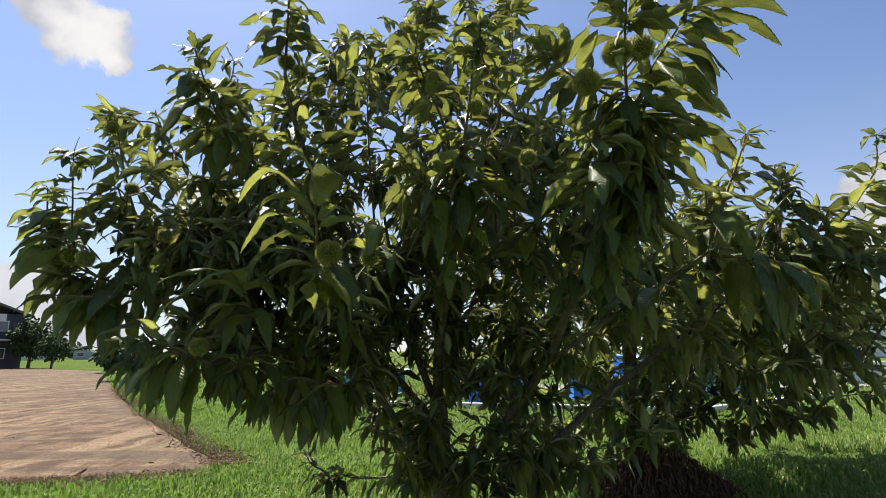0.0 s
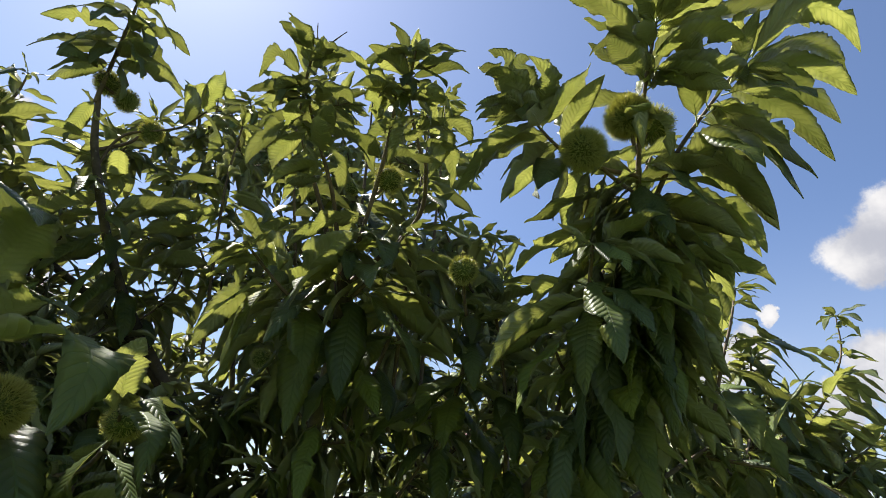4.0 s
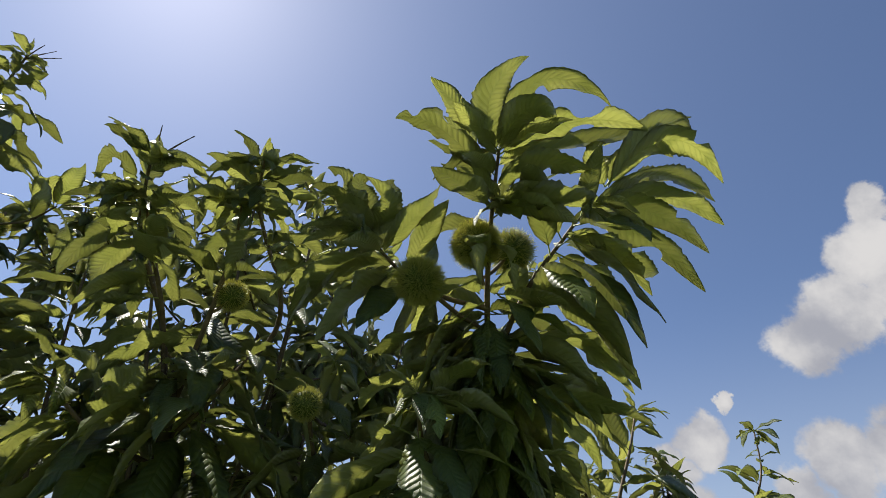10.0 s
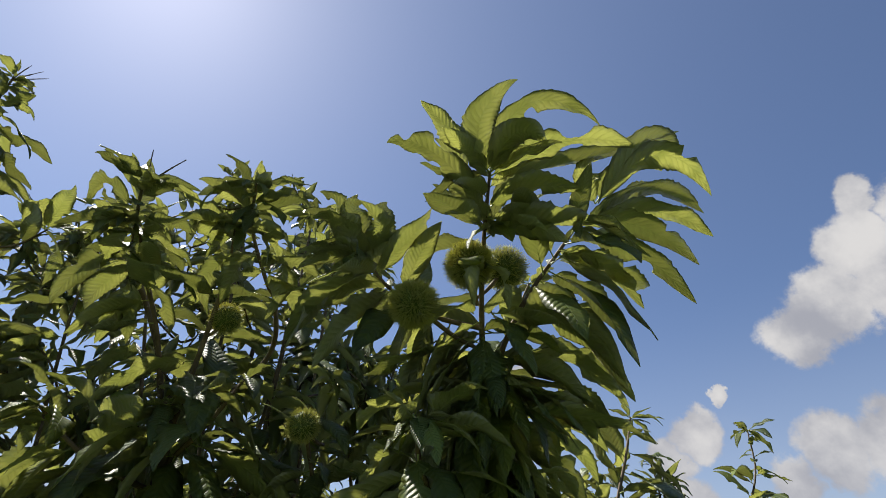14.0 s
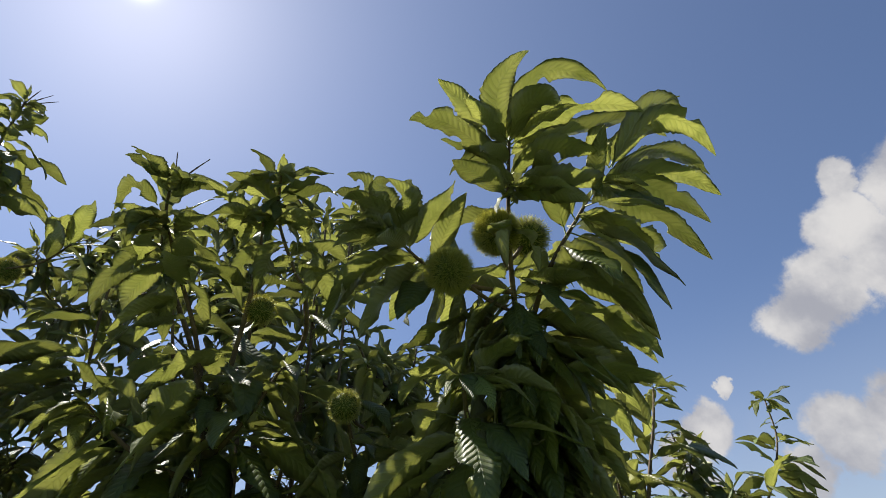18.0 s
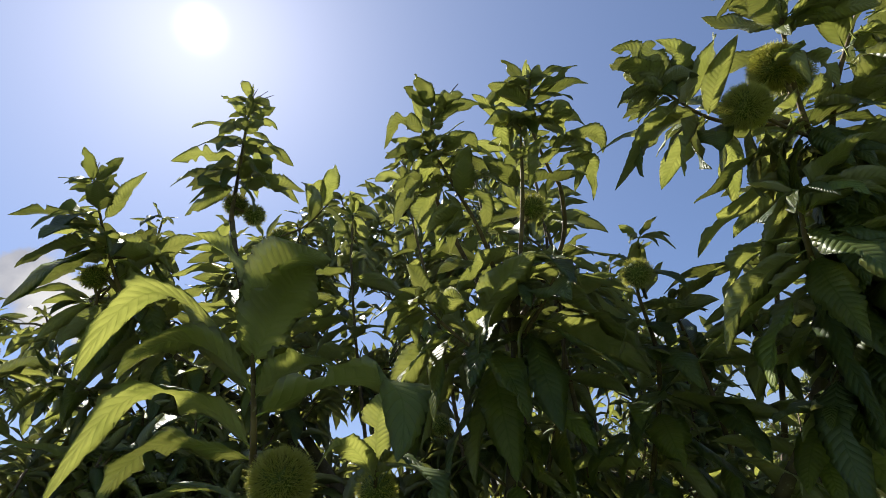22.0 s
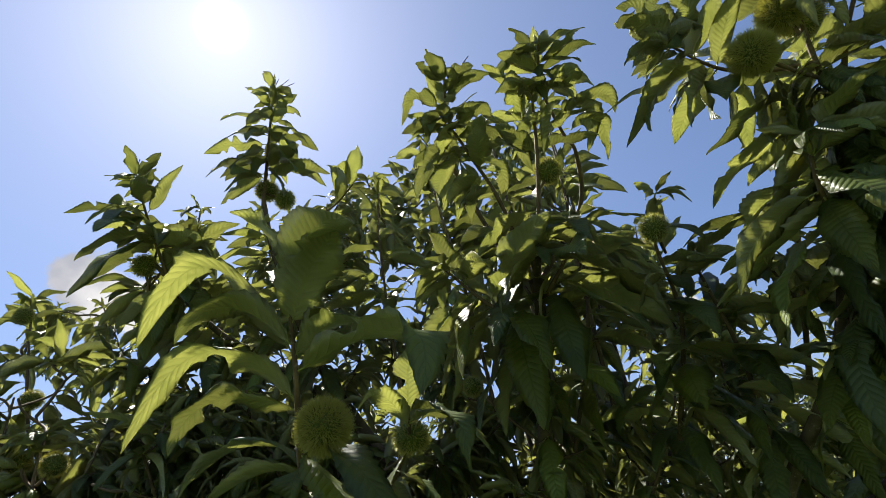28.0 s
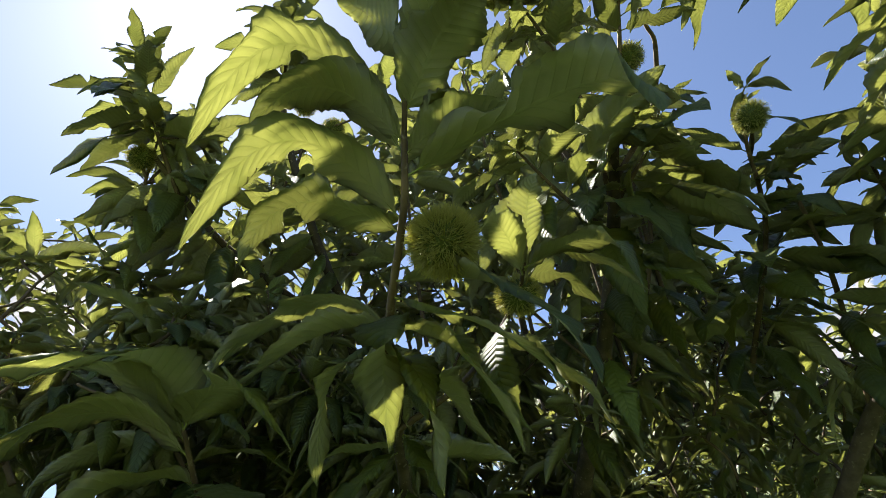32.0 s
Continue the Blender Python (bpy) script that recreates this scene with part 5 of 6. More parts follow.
shoot([(0.3, 2.1, 1.9), (0.3, 2.04, 2.30), (0.3, 1.98, 2.62), (0.3, 1.96, 2.88)], 16, single=False, more=6, start=0.35, droop=(0.5, 1.5), length=(0.09, 0.135))
shoot([(0.1, 2.5, 2.68), (0.09, 2.36, 2.6), (0.04, 2.2, 2.64), (0.0, 2.12, 2.72)], 14, single=False, more=8, start=0.2, length=(0.10, 0.14))
# Low hanging shoots.
shoot([(-0.91, 2.04, 1.46), (-0.98, 1.86, 1.49), (-1.03, 1.72, 1.44)], 12, single=False, more=5, start=0.15, spread=1.3, droop=(1.1, 2.0), length=(0.101, 0.143))
shoot([(-0.78, 2.04, 1.44), (-0.85, 1.86, 1.47), (-0.9, 1.72, 1.42)], 12, single=False, more=5, start=0.15, spread=1.3, droop=(1.1, 2.0), length=(0.101, 0.143))
shoot([(-0.58, 2.04, 1.42), (-0.65, 1.86, 1.45), (-0.7, 1.72, 1.4)], 12, single=False, more=5, start=0.15, spread=1.3, droop=(1.1, 2.0), length=(0.101, 0.143))
shoot([(-0.46, 2.04, 1.34), (-0.53, 1.86, 1.37), (-0.58, 1.72, 1.32)], 12, single=False, more=5, start=0.15, spread=1.3, droop=(1.1, 2.0), length=(0.101, 0.143))
shoot([(-0.35, 2.04, 1.32), (-0.42, 1.86, 1.35), (-0.47, 1.72, 1.3)], 12, single=False, more=5, start=0.15, spread=1.3, droop=(1.1, 2.0), length=(0.101, 0.143))
# The rest of the crown.
LOW_LUMPS = [
    (0.0, 2.6, 1.62, 0.35, 0.3, 0.25), (-0.2, 2.4, 1.75, 0.3, 0.25, 0.25), (0.2, 2.75, 1.45, 0.3, 0.3, 0.25), (-0.05, 2.3, 1.85, 0.3, 0.2, 0.2), (-0.42, 2.3, 1.72, 0.3, 0.25, 0.2),
    (-1.1, 2.1, 1.72, 0.3, 0.4, 0.24), (-0.8, 2.3, 1.9, 0.45, 0.45, 0.45), (0.05, 2.5, 1.4, 0.7, 0.5, 0.3), (0.6, 2.5, 1.75, 0.55, 0.55, 0.5),
    (1.1, 2.3, 1.65, 0.5, 0.5, 0.4), (1.6, 2.35, 1.72, 0.4, 0.5, 0.36), (1.9, 2.4, 1.85, 0.2, 0.3, 0.28),
    (-0.55, 2.15, 1.45, 0.4, 0.45, 0.22), (-0.05, 2.1, 1.7, 0.5, 0.35, 0.35), (0.0, 3.0, 1.7, 1.1, 0.45, 0.75), (0.05, 2.5, 0.85, 0.5, 0.3, 0.3),
    (-1.0, 2.05, 1.52, 0.25, 0.35, 0.14), (1.35, 2.1, 1.5, 0.45, 0.3, 0.22), (-0.35, 2.4, 1.1, 0.4, 0.35, 0.25), (0.55, 2.45, 1.1, 0.4, 0.35, 0.25)]
MID_LUMPS = [
    (-0.88, 2.05, 2.05, 0.22, 0.28, 0.28), (-1.3, 2.0, 1.86, 0.2, 0.2, 0.2), (-1.14, 2.06, 2.06, 0.24, 0.2, 0.2), (-0.78, 2.1, 2.35, 0.3, 0.32, 0.4),
    (-0.45, 2.45, 2.1, 0.5, 0.5, 0.45), (0.05, 2.65, 2.15, 0.6, 0.55, 0.55), (1.34, 2.3, 2.0, 0.36, 0.35, 0.22), (0.15, 1.95, 1.85, 0.35, 0.22, 0.22)]
TOP_LUMPS = [
    (1.05, 2.9, 2.0, 0.55, 0.45, 0.45), (0.6, 2.75, 2.2, 0.35, 0.4, 0.38), (-0.3, 2.4, 2.62, 0.34, 0.28, 0.36), (0.15, 2.38, 2.65, 0.32, 0.26, 0.4),
    (0.05, 2.5, 3.05, 0.6, 0.32, 0.32), (-0.4, 2.4, 2.98, 0.3, 0.25, 0.2), (0.1, 2.5, 3.25, 0.4, 0.25, 0.15), (0.85, 2.5, 2.2, 0.3, 0.25, 0.25), (-0.72, 2.5, 2.6, 0.3, 0.3, 0.22), (-0.5, 2.4, 2.8, 0.25, 0.25, 0.25),
    (0.6, 2.35, 2.05, 0.2, 0.25, 0.2)]
FILL_LUMPS = [
    (-1.10, 1.95, 2.08, 0.20, 0.20, 0.16),
    (-0.82, 1.95, 1.91, 0.22, 0.22, 0.18), (-1.43, 2.30, 2.48, 0.22, 0.22, 0.18)]
LAST_LUMPS = [
    (0.36, 1.95, 2.18, 0.14, 0.14, 0.12), (0.95, 1.95, 2.02, 0.16, 0.14, 0.12),
    (0.51, 1.65, 2.01, 0.12, 0.12, 0.10), (-0.78, 2.10, 1.62, 0.25, 0.25, 0.20), (-0.47, 2.40, 1.51, 0.30, 0.30, 0.24), (0.23, 2.60, 1.48, 0.30, 0.30, 0.24),
    (0.25, 2.35, 1.0, 0.35, 0.25, 0.2), (-1.45, 1.96, 1.9, 0.12, 0.12, 0.22), (0.5, 2.5, 2.5, 0.3, 0.3, 0.2)]
BACK_LUMPS = [
    (-0.52, 1.95, 1.82, 0.18, 0.16, 0.14), (-0.85, 2.3, 2.0, 0.3, 0.2, 0.14), (-0.66, 2.36, 1.95, 0.25, 0.2, 0.14), (-1.02, 2.3, 2.05, 0.22, 0.2, 0.14), (-0.66, 1.86, 1.90, 0.12, 0.12, 0.10)]
tips = np.vstack([in_lumps(BACK_LUMPS, 70, 0.3), in_lumps(LOW_LUMPS, 470, 0.3), in_lumps(MID_LUMPS + TOP_LUMPS, 370, 0.35), in_lumps(FILL_LUMPS + LAST_LUMPS, 170, 0.3)])
order = np.argsort(np.linalg.norm(tips - (0, 2.65, 1.2), axis=1))
mass = Foliage()
stems_v, stems_f, start = [], [], 0
for tip in tips[order]:
    line = glide(sway(sk.joint(tip), tip), 4)
    v, f = tube(line, min(0.012, 0.003 + 0.009 * np.linalg.norm(line[-1] - line[0])), 0.0025, 5)
    stems_v.append(v)
    stems_f += [tuple(i + start for i in face) for face in f]
    start += len(v)
    sk.nodes = np.vstack([sk.nodes, line[3:]])
    run = np.linalg.norm(line[-1] - line[0])
    mass.take(leaf_seats(line, int(rng.integers(10, 14)), max(0.1, 1 - 0.36 / max(run, 0.2)), 1.2, (0.4, 1.4), (0.072, 0.115), rng.uniform(0, 6)))
tagged(put("twigwork", mesh_of("twigwork", np.vstack(stems_v), stems_f, [TWIG]), main_tree), kind="stuff")
tagged(put("foliage", joined_leaves("foliage", [leaves.arrays(9, 4), mass.arrays(8, 2)], LEAF_MATS), main_tree), kind="stuff")

# ---- the second tree ----
far_tree = thing("chestnut_tree", Matrix.Identity(4), "dark leafy chestnut tree behind a withered leaf heap", "chestnut tree", "chestnut trees")
sk = Skeleton(far_tree)
leaves = Foliage()
sk.limb([(2.28, 6.12, -0.03), (2.25, 6.1, 0.45), (2.22, 6.08, 1.0), (2.2, 6.05, 1.6)], 0.085, 0.05, "trunk", sides=14)
for k, to in enumerate([(3.9, 5.5, 2.0), (1.0, 5.6, 2.1), (2.3, 4.8, 2.3), (3.1, 7.1, 2.4), (1.3, 6.9, 2.4), (2.4, 6.0, 3.1), (3.4, 4.7, 1.8)]):
    sk.limb(sway((2.24, 6.09, 0.6 + 0.1 * k), to, 0.4), 0.04, 0.01)
LUMPS = [
    (2.25, 6.0, 2.5, 1.1, 1.1, 0.8), (3.5, 5.4, 2.0, 0.95, 0.9, 0.75), (1.15, 5.7, 2.1, 0.8, 0.9, 0.7), (2.8, 4.8, 2.0, 0.8, 0.6, 0.7),
    (3.6, 7.4, 2.4, 1.2, 0.9, 0.6), (4.6, 7.2, 2.2, 0.9, 0.8, 0.55), (5.0, 6.3, 1.9, 0.7, 0.8, 0.45), (2.3, 5.75, 0.9, 0.8, 0.4, 0.35),
    (4.0, 6.6, 2.4, 1.0, 0.8, 0.7), (2.6, 5.3, 0.95, 1.3, 0.6, 0.3), (3.7, 5.3, 1.05, 0.9, 0.6, 0.35),
    (4.1, 6.0, 1.7, 0.8, 0.8, 0.6), (1.6, 5.2, 1.6, 0.7, 0.6, 0.4), (2.6, 6.6, 1.9, 1.5, 0.8, 0.9), (2.9, 5.4, 1.25, 1.1, 0.6, 0.35),
    (4.6, 8.2, 2.3, 1.0, 0.9, 0.6), (5.5, 7.3, 2.0, 0.9, 0.9, 0.5), (2.7, 5.9, 0.55, 0.7, 0.45, 0.35), (1.75, 5.9, 0.75, 0.6, 0.45, 0.4),
]
tips = in_lumps(LUMPS, 900)
order = np.argsort(np.linalg.norm(tips - (2.24, 6.09, 1.2), axis=1))
stems_v, stems_f, start = [], [], 0
for tip in tips[order]:
    line = glide(sway(sk.joint(tip), tip), 4)
    v, f = tube(line, 0.009, 0.0025, 4)
    stems_v.append(v)
    stems_f += [tuple(i + start for i in face) for face in f]
    start += len(v)
    sk.nodes = np.vstack([sk.nodes, line[3:]])
    leaves.take(leaf_seats(line, int(rng.integers(10, 15)), 0.3, 1.25, (0.5, 1.5), (0.14, 0.2), rng.uniform(0, 6)))
tagged(put("twigwork", mesh_of("twigwork", np.vstack(stems_v), stems_f, [TWIG]), far_tree), kind="stuff")
tagged(put("foliage", joined_leaves("foliage", [leaves.arrays(7, 2)], LEAF_MATS), far_tree), kind="stuff")

# ---- burrs, from the nearest outwards ----
PLUMP = "plump green chestnut burr with dense spines on a leafy shoot"
YELLOW = "yellow-green chestnut burr with dense spines, lit by the sun"
SMALL = "small green chestnut burr among the leaves"
burr(-0.319, 1.388, 1.720, 0.0435, (-0.355, 1.40, 1.757), "large green chestnut burr with long dense spines close by", True)
burr(0.370, 1.262, 2.148, 0.0440, (0.48, 1.30, 2.115), "plump green chestnut burr, one of three in a cluster", True)
burr(0.453, 1.250, 2.228, 0.0478, (0.472, 1.27, 2.17), "plump green chestnut burr, one of three in a cluster", True)
burr(0.538, 1.300, 2.273, 0.0500, (0.475, 1.28, 2.19), "green chestnut burr at the back of a cluster")
burr(0.099, 1.540, 2.223, 0.0365, (0.075, 1.55, 2.19), PLUMP)
burr(0.263, 1.555, 2.055, 0.036, (0.31, 1.64, 2.05), YELLOW)
burr(-0.487, 1.866, 2.468, 0.038, (-0.5, 1.9, 2.53), PLUMP)
burr(-0.600, 1.816, 2.556, 0.043, (-0.612, 1.79, 2.55), PLUMP)
burr(-0.550, 1.825, 2.520, 0.038, (-0.61, 1.79, 2.54), SMALL)
burr(-0.226, 1.515, 1.728, 0.034, (-0.235, 1.52, 1.718), PLUMP)
burr(-0.11, 1.90, 1.93, 0.03, (0.02, 1.95, 1.80), SMALL)
burr(-0.755, 1.62, 1.478, 0.036, (-0.79, 1.67, 1.445), YELLOW)
burr(-1.033, 1.879, 1.888, 0.036, (-1.06, 1.88, 1.85), YELLOW)
burr(-1.12, 1.886, 1.905, 0.035, (-1.06, 1.88, 1.84), SMALL)
burr(-1.379, 1.90, 1.815, 0.042, (-1.33, 1.92, 1.78), PLUMP)
burr(-1.455, 1.93, 1.805, 0.038, (-1.35, 1.91, 1.79), PLUMP)
burr(-1.30, 1.86, 1.80, 0.040, (-1.33, 1.92, 1.78), PLUMP)
burr(-0.893, 1.80, 2.335, 0.040, (-0.89, 1.83, 2.3), PLUMP)
burr(-0.838, 1.868, 2.487, 0.038, (-0.89, 1.84, 2.3), SMALL)
burr(1.454, 2.157, 2.01, 0.036, (1.47, 2.19, 1.96), YELLOW)
burr(1.469, 2.115, 1.924, 0.034, (1.45, 2.19, 1.87), YELLOW)
burr(1.56, 2.156, 1.947, 0.036, (1.46, 2.2, 1.86), YELLOW)
burr(1.585, 2.7, 2.2, 0.036, (1.6, 2.6, 2.12), SMALL)
burr(1.25, 1.76, 1.60, 0.034, (1.2, 1.71, 1.69), YELLOW)
burr(0.036, 2.165, 2.606, 0.034, (0.04, 2.19, 2.65), SMALL)
burr(-1.27, 2.03, 2.12, 0.036, (-1.295, 2.05, 2.11), PLUMP)
burr(-1.37, 2.01, 2.38, 0.034, (-1.36, 2.03, 2.38), SMALL)


# ---- withered heap at the second tree's foot ----
def heap():
    n = 4200
    a, r = rng.uniform(0, 2 * np.pi, n), rng.random(n) ** 0.6
    base = np.stack([2.2 + 0.8 * r * np.cos(a), 5.45 + 0.5 * r * np.sin(a), 0.04 + 0.55 * (1 - r) ** 0.8 * rng.random(n) ** 0.5], -1)
    way = np.stack([np.cos(a), np.sin(a), rng.uniform(-0.4, 0.5, n)], -1) + rng.normal(0, 1.0, (n, 3))
    size = rng.uniform(0.035, 0.10, n)
    return joined_leaves("withered_leaf_heap", [leaf_arrays(base, way, size, size * 0.3, rng.uniform(0.8, 2.4, n), rng.normal(0, 0.9, n), 6, 2)], [LEAF_DRY, LEAF_DRY, LEAF_DRY])


tagged(put("withered_leaf_heap", heap()), "heap of withered brown leaves and cut shoots", "dead leaves", kind="stuff")


# ---- far things ----
def clump_tree(name, x, y, tall, wide, label, count=700, size=0.35):
    """A far tree or shrub: a stem, limbs and many small leaf clumps."""
    ob = thing(name, Matrix.Translation((x, y, 0)), label, "tree" if tall > 2.5 else "shrub")
    v, f = tube(glide([(0, 0, -0.1), (0.05, 0, tall * 0.4), (0, 0.05, tall * 0.8)], 4), tall * 0.03, tall * 0.008, 7)
    put("trunk", mesh_of("trunk", v, f, [BARK]), ob)
    way = unit(rng.normal(0, 1, (count, 3)))
    far = rng.random(count) ** 0.4 * (0.75 + 0.35 * np.array([noise.noise(Vector(w) * 2.2 + Vector((x, y, 0))) for w in way]))
    at = np.stack([way[:, 0] * wide * far, way[:, 1] * wide * far, tall * 0.55 + way[:, 2] * tall * 0.45 * far], -1)
    s = rng.uniform(0.5, 1.0, count) * size
    put("crown", joined_leaves("crown", [leaf_arrays(at, way + rng.normal(0, 0.6, way.shape), s, s * 0.6, rng.uniform(0.2, 1.5, count), rng.normal(0, 0.8, count), 3, 2)], [FAR_LEAF, FAR_LEAF, FAR_LEAF]), ob)
    return ob


clump_tree("garden_tree", -45.0, 57.0, 6.2, 2.6, "dense green garden tree beside the dark house", 1800, 0.55)
clump_tree("garden_tree", -41.0, 55.0, 4.2, 1.8, "small dark green garden tree", 1000, 0.45)
clump_tree("shrub", -25.5, 40.5, 2.6, 1.5, "rounded green shrub at the field's far side", 500, 0.5)
clump_tree("shrub", -17.5, 28.5, 2.6, 1.2, "light green shrub beside the tilled plot", 500, 0.4)
for k in range(14):
    clump_tree("far_tree", -150 + 14 * k + rng.uniform(-4, 4), 190 + rng.uniform(-20, 20), rng.uniform(4, 7), rng.uniform(4, 7), "distant hazy green tree on the horizon", 160, 2.2)


def gable_house(name, place, size, walls, roof, label, storeys=2):
    """A house with walls, a gabled roof with eaves, and windows with frames."""
    w, d, h = size
    ob = thing(name, place, label, "house")
    part("wall", box_bm((w, d, h), (0, 0, h / 2), 0.03), walls, ob)
    bm = bmesh.new()
    rise, e = w * 0.22, 0.6
    prof = [(-w / 2 - e, h - 0.15), (0, h + rise), (w / 2 + e, h - 0.15), (w / 2 + e, h - 0.4), (0, h + rise - 0.28), (-w / 2 - e, h - 0.4)]
    a = [bm.verts.new((x, -d / 2 - e, z)) for x, z in prof]
    b = [bm.verts.new((x, d / 2 + e, z)) for x, z in prof]
    for i in range(6):
        bm.faces.new((a[i], a[(i + 1) % 6], b[(i + 1) % 6], b[i]))
    bm.faces.new(a[::-1])
    bm.faces.new(b)
    part("roof", bm, roof, ob)
    for s in range(storeys):
        z = h * (s + 0.55) / storeys
        for x in (-w * 0.27, w * 0.24):
            win = part("window", box_bm((1.7, 0.12, 1.2), (x, -d / 2 - 0.04, z), 0.02), ALU, ob)
            part("pane", box_bm((1.5, 0.04, 1.0), (x, -d / 2 - 0.105, z)), GLASS, win)
        win = part("window", box_bm((0.12, 1.7, 1.2), (w / 2 + 0.04, 0, z), 0.02), ALU, ob)
        part("pane", box_bm((0.04, 1.5, 1.0), (w / 2 + 0.105, 0, z)), GLASS, win)
    return ob


house = gable_house("house", pose(-53.0, 57.8, 0, 0, 0, 47), (9, 8, 6.0), DARK_WALL, ROOF, "two-storey dark charcoal house with a tiled gable roof")
part("upper_gable", box_bm((5.4, 0.1, 1.6), (0, -4.06, 5.2), 0.03), WHITE_WALL, house, "cream panel under the gable")
part("porch_roof", box_bm((9.6, 2.0, 0.18), (0, -4.9, 3.1), 0.04), PALE_ROOF, house, "pale sheet-metal lower roof")
gable_house("house", pose(-101.3, 150, 0, 0, 0, 30), (7, 6, 2.6), GREY_WALL, ROOF, "distant low grey house with a dark roof", 1)
gable_house("house", pose(-118, 152, 0, 0, 0, 20), (9, 9, 5.5), WHITE_WALL, ROOF, "distant pale house with a dark roof", 2)
gable_house("house", pose(57.5, 71.5, 0, 0, 0, -42), (10, 8, 6.0), WHITE_WALL, PALE_ROOF, "white rendered two-storey house beyond the road")


def pole(x, y, tall):
    ob = thing("utility_pole", Matrix.Translation((x, y, 0)), "distant grey concrete utility pole with a crossarm", "utility pole")
    v, f = tube([(0, 0, -0.2), (0, 0, tall)], 0.17, 0.1, 8)
    put("mast", mesh_of("mast", v, f, [CONCRETE]), ob)
    part("crossarm", box_bm((1.8, 0.1, 0.1), (0, 0, tall - 0.6)), WIRE, ob)


for x, y, tall in ((-104, 140, 12), (-96, 150, 9), (-112, 150, 10)):
    pole(x, y, tall)

# The road, its wall and the plot's kerb on the right.
def strip(name, a, b, width, z, mat, label, tall=0.0, side=1):
    a, b = Vector(a), Vector(b)
    d = (b - a).to_3d()
    m = Matrix.Translation(((a + b) / 2).to_3d()) @ Matrix.Rotation(math.atan2(d.y, d.x), 4, "Z")
    me = bpy.data.meshes.new(name)
    bm = box_bm((d.length, width, max(tall, 0.03)), (0, side * width / 2, z + tall / 2), 0.01)
    bm.to_mesh(me)
    bm.free()
    me.materials.append(mat)
    return tagged(put(name, me, place=m), label, name.replace("_", " "), kind="structure")


strip("road", (5, 16.2), (60, 30), 6.0, 0.012, ASPHALT, "worn grey asphalt lane")
strip("road_wall", (15.5, 20.3), (60, 31.5), 0.2, 0.0, WHITE_WALL, "low pale concrete wall along the lane", 0.85)
strip("kerb", (6.0, 11.8), (12.0, 15.5), 0.14, 0.0, CONCRETE, "pale concrete kerb round the plot", 0.14)
strip("kerb", (-4.5, 15.0), (6.0, 11.8), 0.14, 0.0, CONCRETE, "pale concrete kerb round the plot", 0.14)
clump_tree("shrub", 26.5, 27.0, 1.7, 1.0, "rounded green shrub beyond the pale wall", 300, 0.3)


def panel_fence(a, b, count, tall, mats, label):
    """Upright sheets between posts."""
    a, b = np.array(a, float), np.array(b, float)
    turn = math.degrees(math.atan2(*(b - a)[::-1]))
    ob = thing("sheet_fence", pose(a[0], a[1], 0, 0, 0, turn), label, "fence")
    wide = np.linalg.norm(b - a) / count
    for k in range(count):
        part("panel", box_bm((wide * 0.94, 0.05, tall * 0.86), ((k + 0.5) * wide, 0, tall * 0.52), 0.01), mats[k % len(mats)], ob)
        v, f = tube([(k * wide, 0, -0.1), (k * wide, 0, tall)], 0.025, 0.025, 8)
        put("post", mesh_of("post", v, f, [ALU]), ob)


panel_fence((5.0, 13.6), (10.8, 17.0), 8, 1.05, [TEAL, PALE_ROOF, TEAL, BLUE_TARP], "row of teal and blue sheets between thin posts")


def tarp_stack(x, y, size, turn, label):
    """A stack under a creased tarpaulin."""
    ob = thing("tarp_covered_stack", pose(x, y, 0, 0, 0, turn), label, "tarpaulin")
    bm = box_bm(size, (0, 0, size[2] / 2), 0.05)
    bmesh.ops.subdivide_edges(bm, edges=bm.edges[:], cuts=5, use_grid_fill=True)
    for v in bm.verts:
        v.co += 0.07 * Vector(noise.noise_vector(v.co * 2.3 + Vector((x, y, 0)))) * (0.3 if v.co.z < 0.05 else 1.0)
    part("cover", bm, BLUE_TARP, ob)


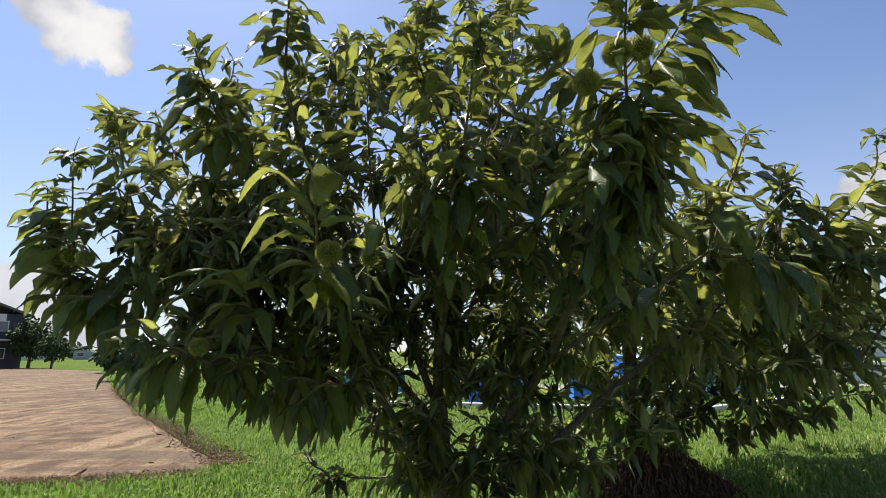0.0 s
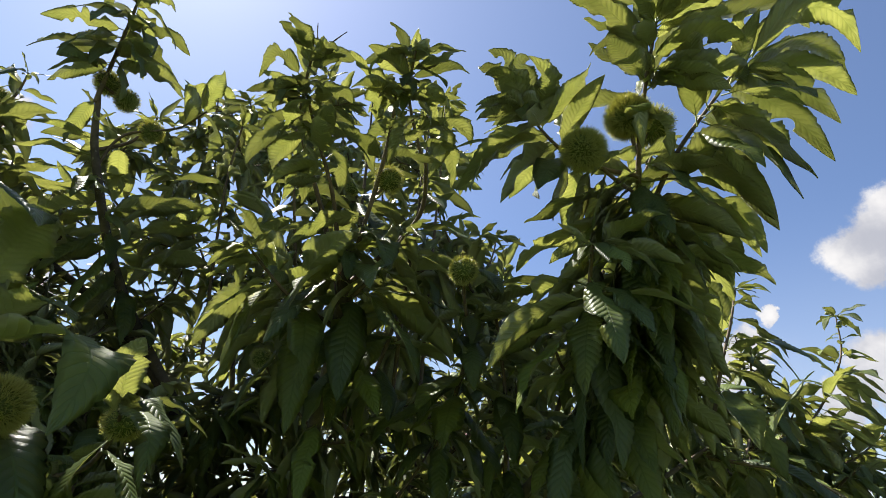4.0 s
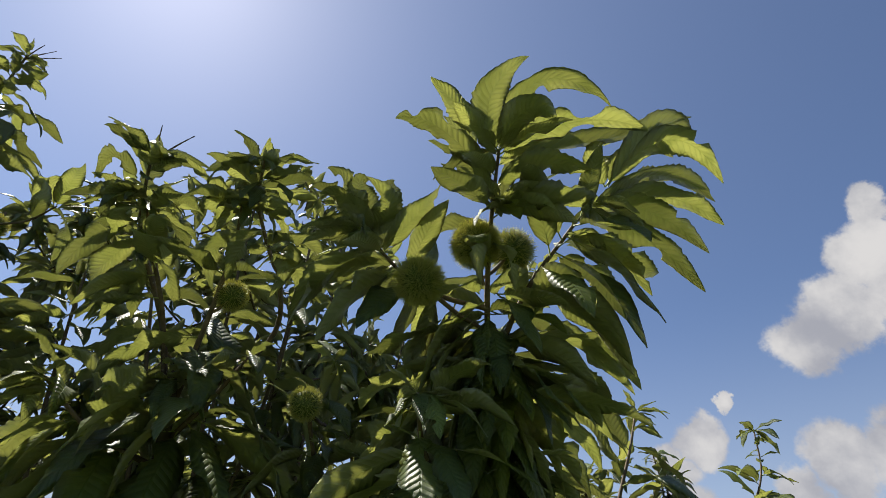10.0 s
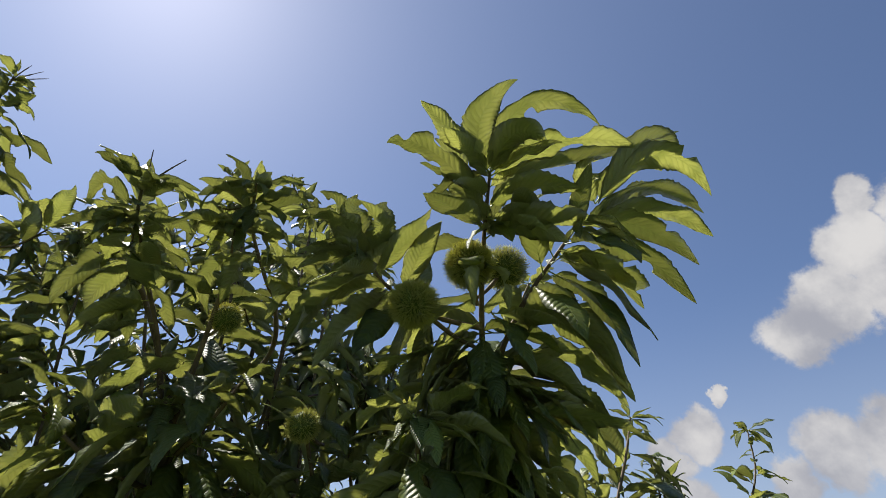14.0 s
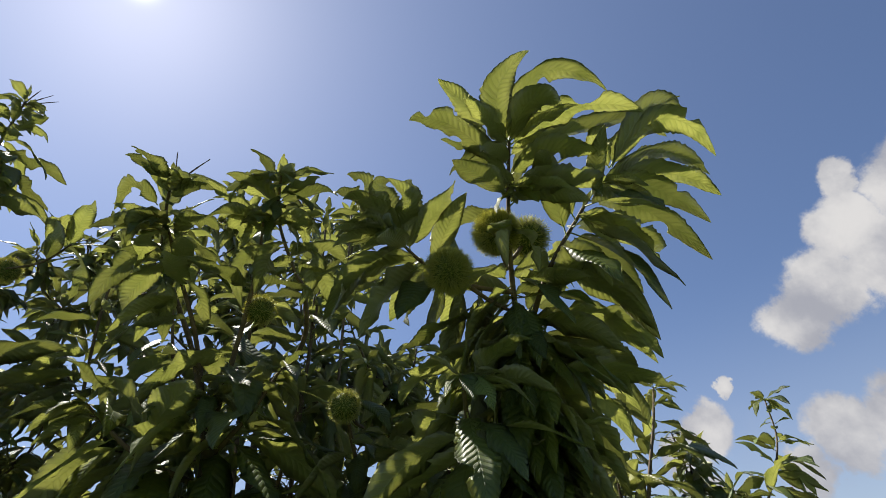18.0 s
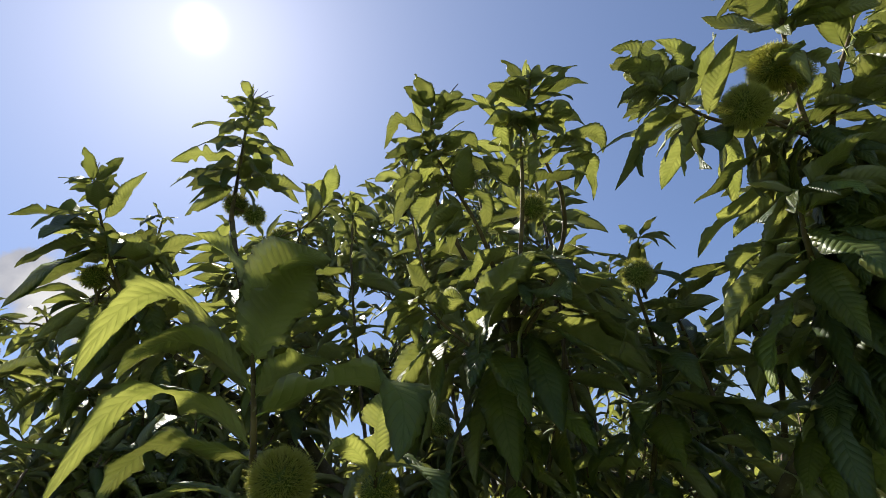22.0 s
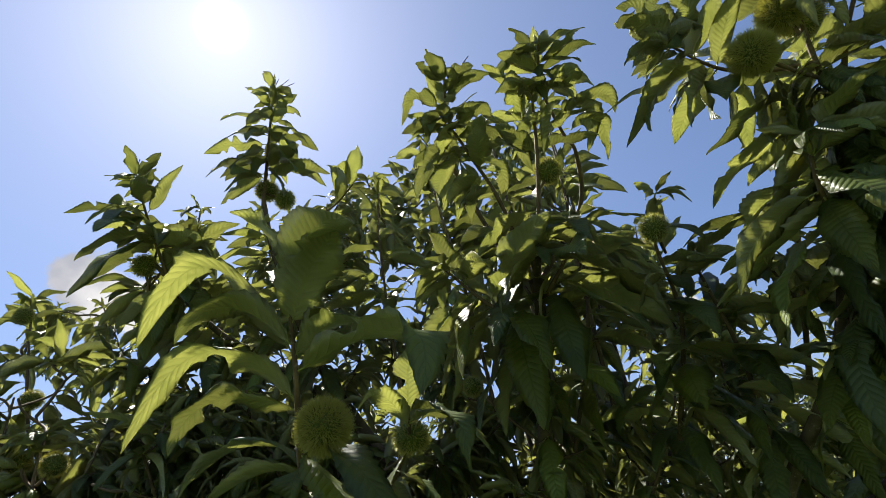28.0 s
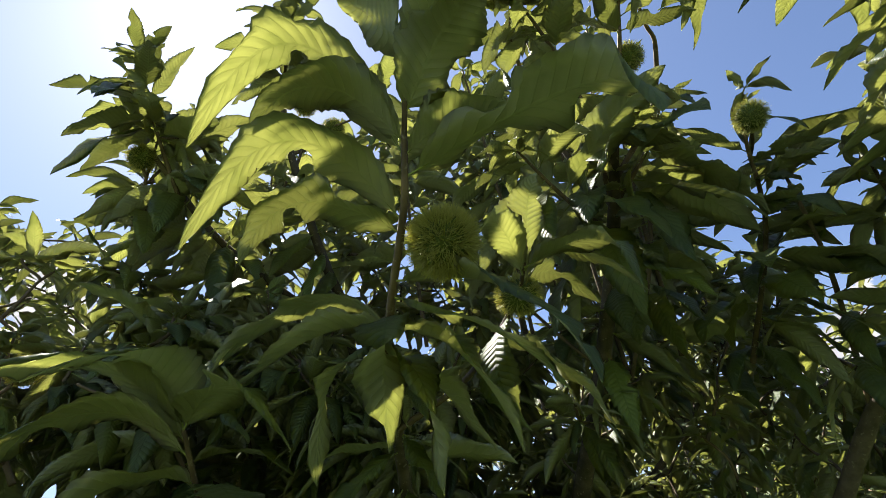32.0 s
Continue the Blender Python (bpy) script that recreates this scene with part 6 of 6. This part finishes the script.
tarp_stack(1.6, 15.5, (1.8, 1.2, 0.8), 10, "stack under a creased bright blue tarpaulin")
tarp_stack(4.6, 15.0, (1.5, 1.1, 0.75), -8, "stack under a creased bright blue tarpaulin")
tarp_stack(7.2, 17.2, (2.4, 1.3, 1.25), 25, "stack under a creased bright blue tarpaulin")
shed = thing("shed", pose(-2.3, 18.0, 0, 0, 0, 6), "low shed with teal sheet walls and a pale roof", "shed")
part("wall", box_bm((2.2, 1.6, 0.7), (0, 0, 0.35), 0.02), TEAL, shed)
part("roof", box_bm((2.6, 2.0, 0.1), (0, 0, 0.78), 0.03), PALE_ROOF, shed)
sign = thing("board_on_stakes", pose(11.3, 14.9, 0, 0, 0, 30), "weathered board nailed to a stake by the kerb", "sign board")
part("board", box_bm((0.7, 0.03, 0.45), (0, 0, 0.62), 0.005), BOARD, sign)
v, f = tube([(0, 0.03, -0.1), (0, 0.03, 0.8)], 0.02, 0.018, 8)
put("stake", mesh_of("stake", v, f, [BOARD]), sign)

crate = thing("plastic_crate", pose(-3.9, 17.2, 0, 0, 0, 20), "orange plastic crate standing beside the low shed", "crate")
part("base", box_bm((0.62, 0.42, 0.03), (0, 0, 0.04), 0.006), ORANGE, crate)
for x, y, w, d in ((0, -0.2, 0.62, 0.025), (0, 0.2, 0.62, 0.025), (-0.3, 0, 0.025, 0.375), (0.3, 0, 0.025, 0.375)):
    part("side_panel", box_bm((w, d, 0.62), (x, y, 0.366), 0.006), ORANGE, crate)
part("rim", box_bm((0.66, 0.46, 0.03), (0, 0, 0.692), 0.006), ORANGE, crate)
# Wires between the far poles.
wires = thing("power_line", Matrix.Identity(4), "thin dark power line between distant poles", "power line")
for a, b in (((-104, 140, 11.3), (-96, 150, 8.4)), ((-112, 150, 9.4), (-104, 140, 11.3))):
    a, b = np.array(a, float), np.array(b, float)
    v, f = tube(glide([a, (a + b) / 2 - (0, 0, 0.4), b], 5), 0.03, 0.03, 4)
    put("wire", mesh_of("wire", v, f, [WIRE]), wires)
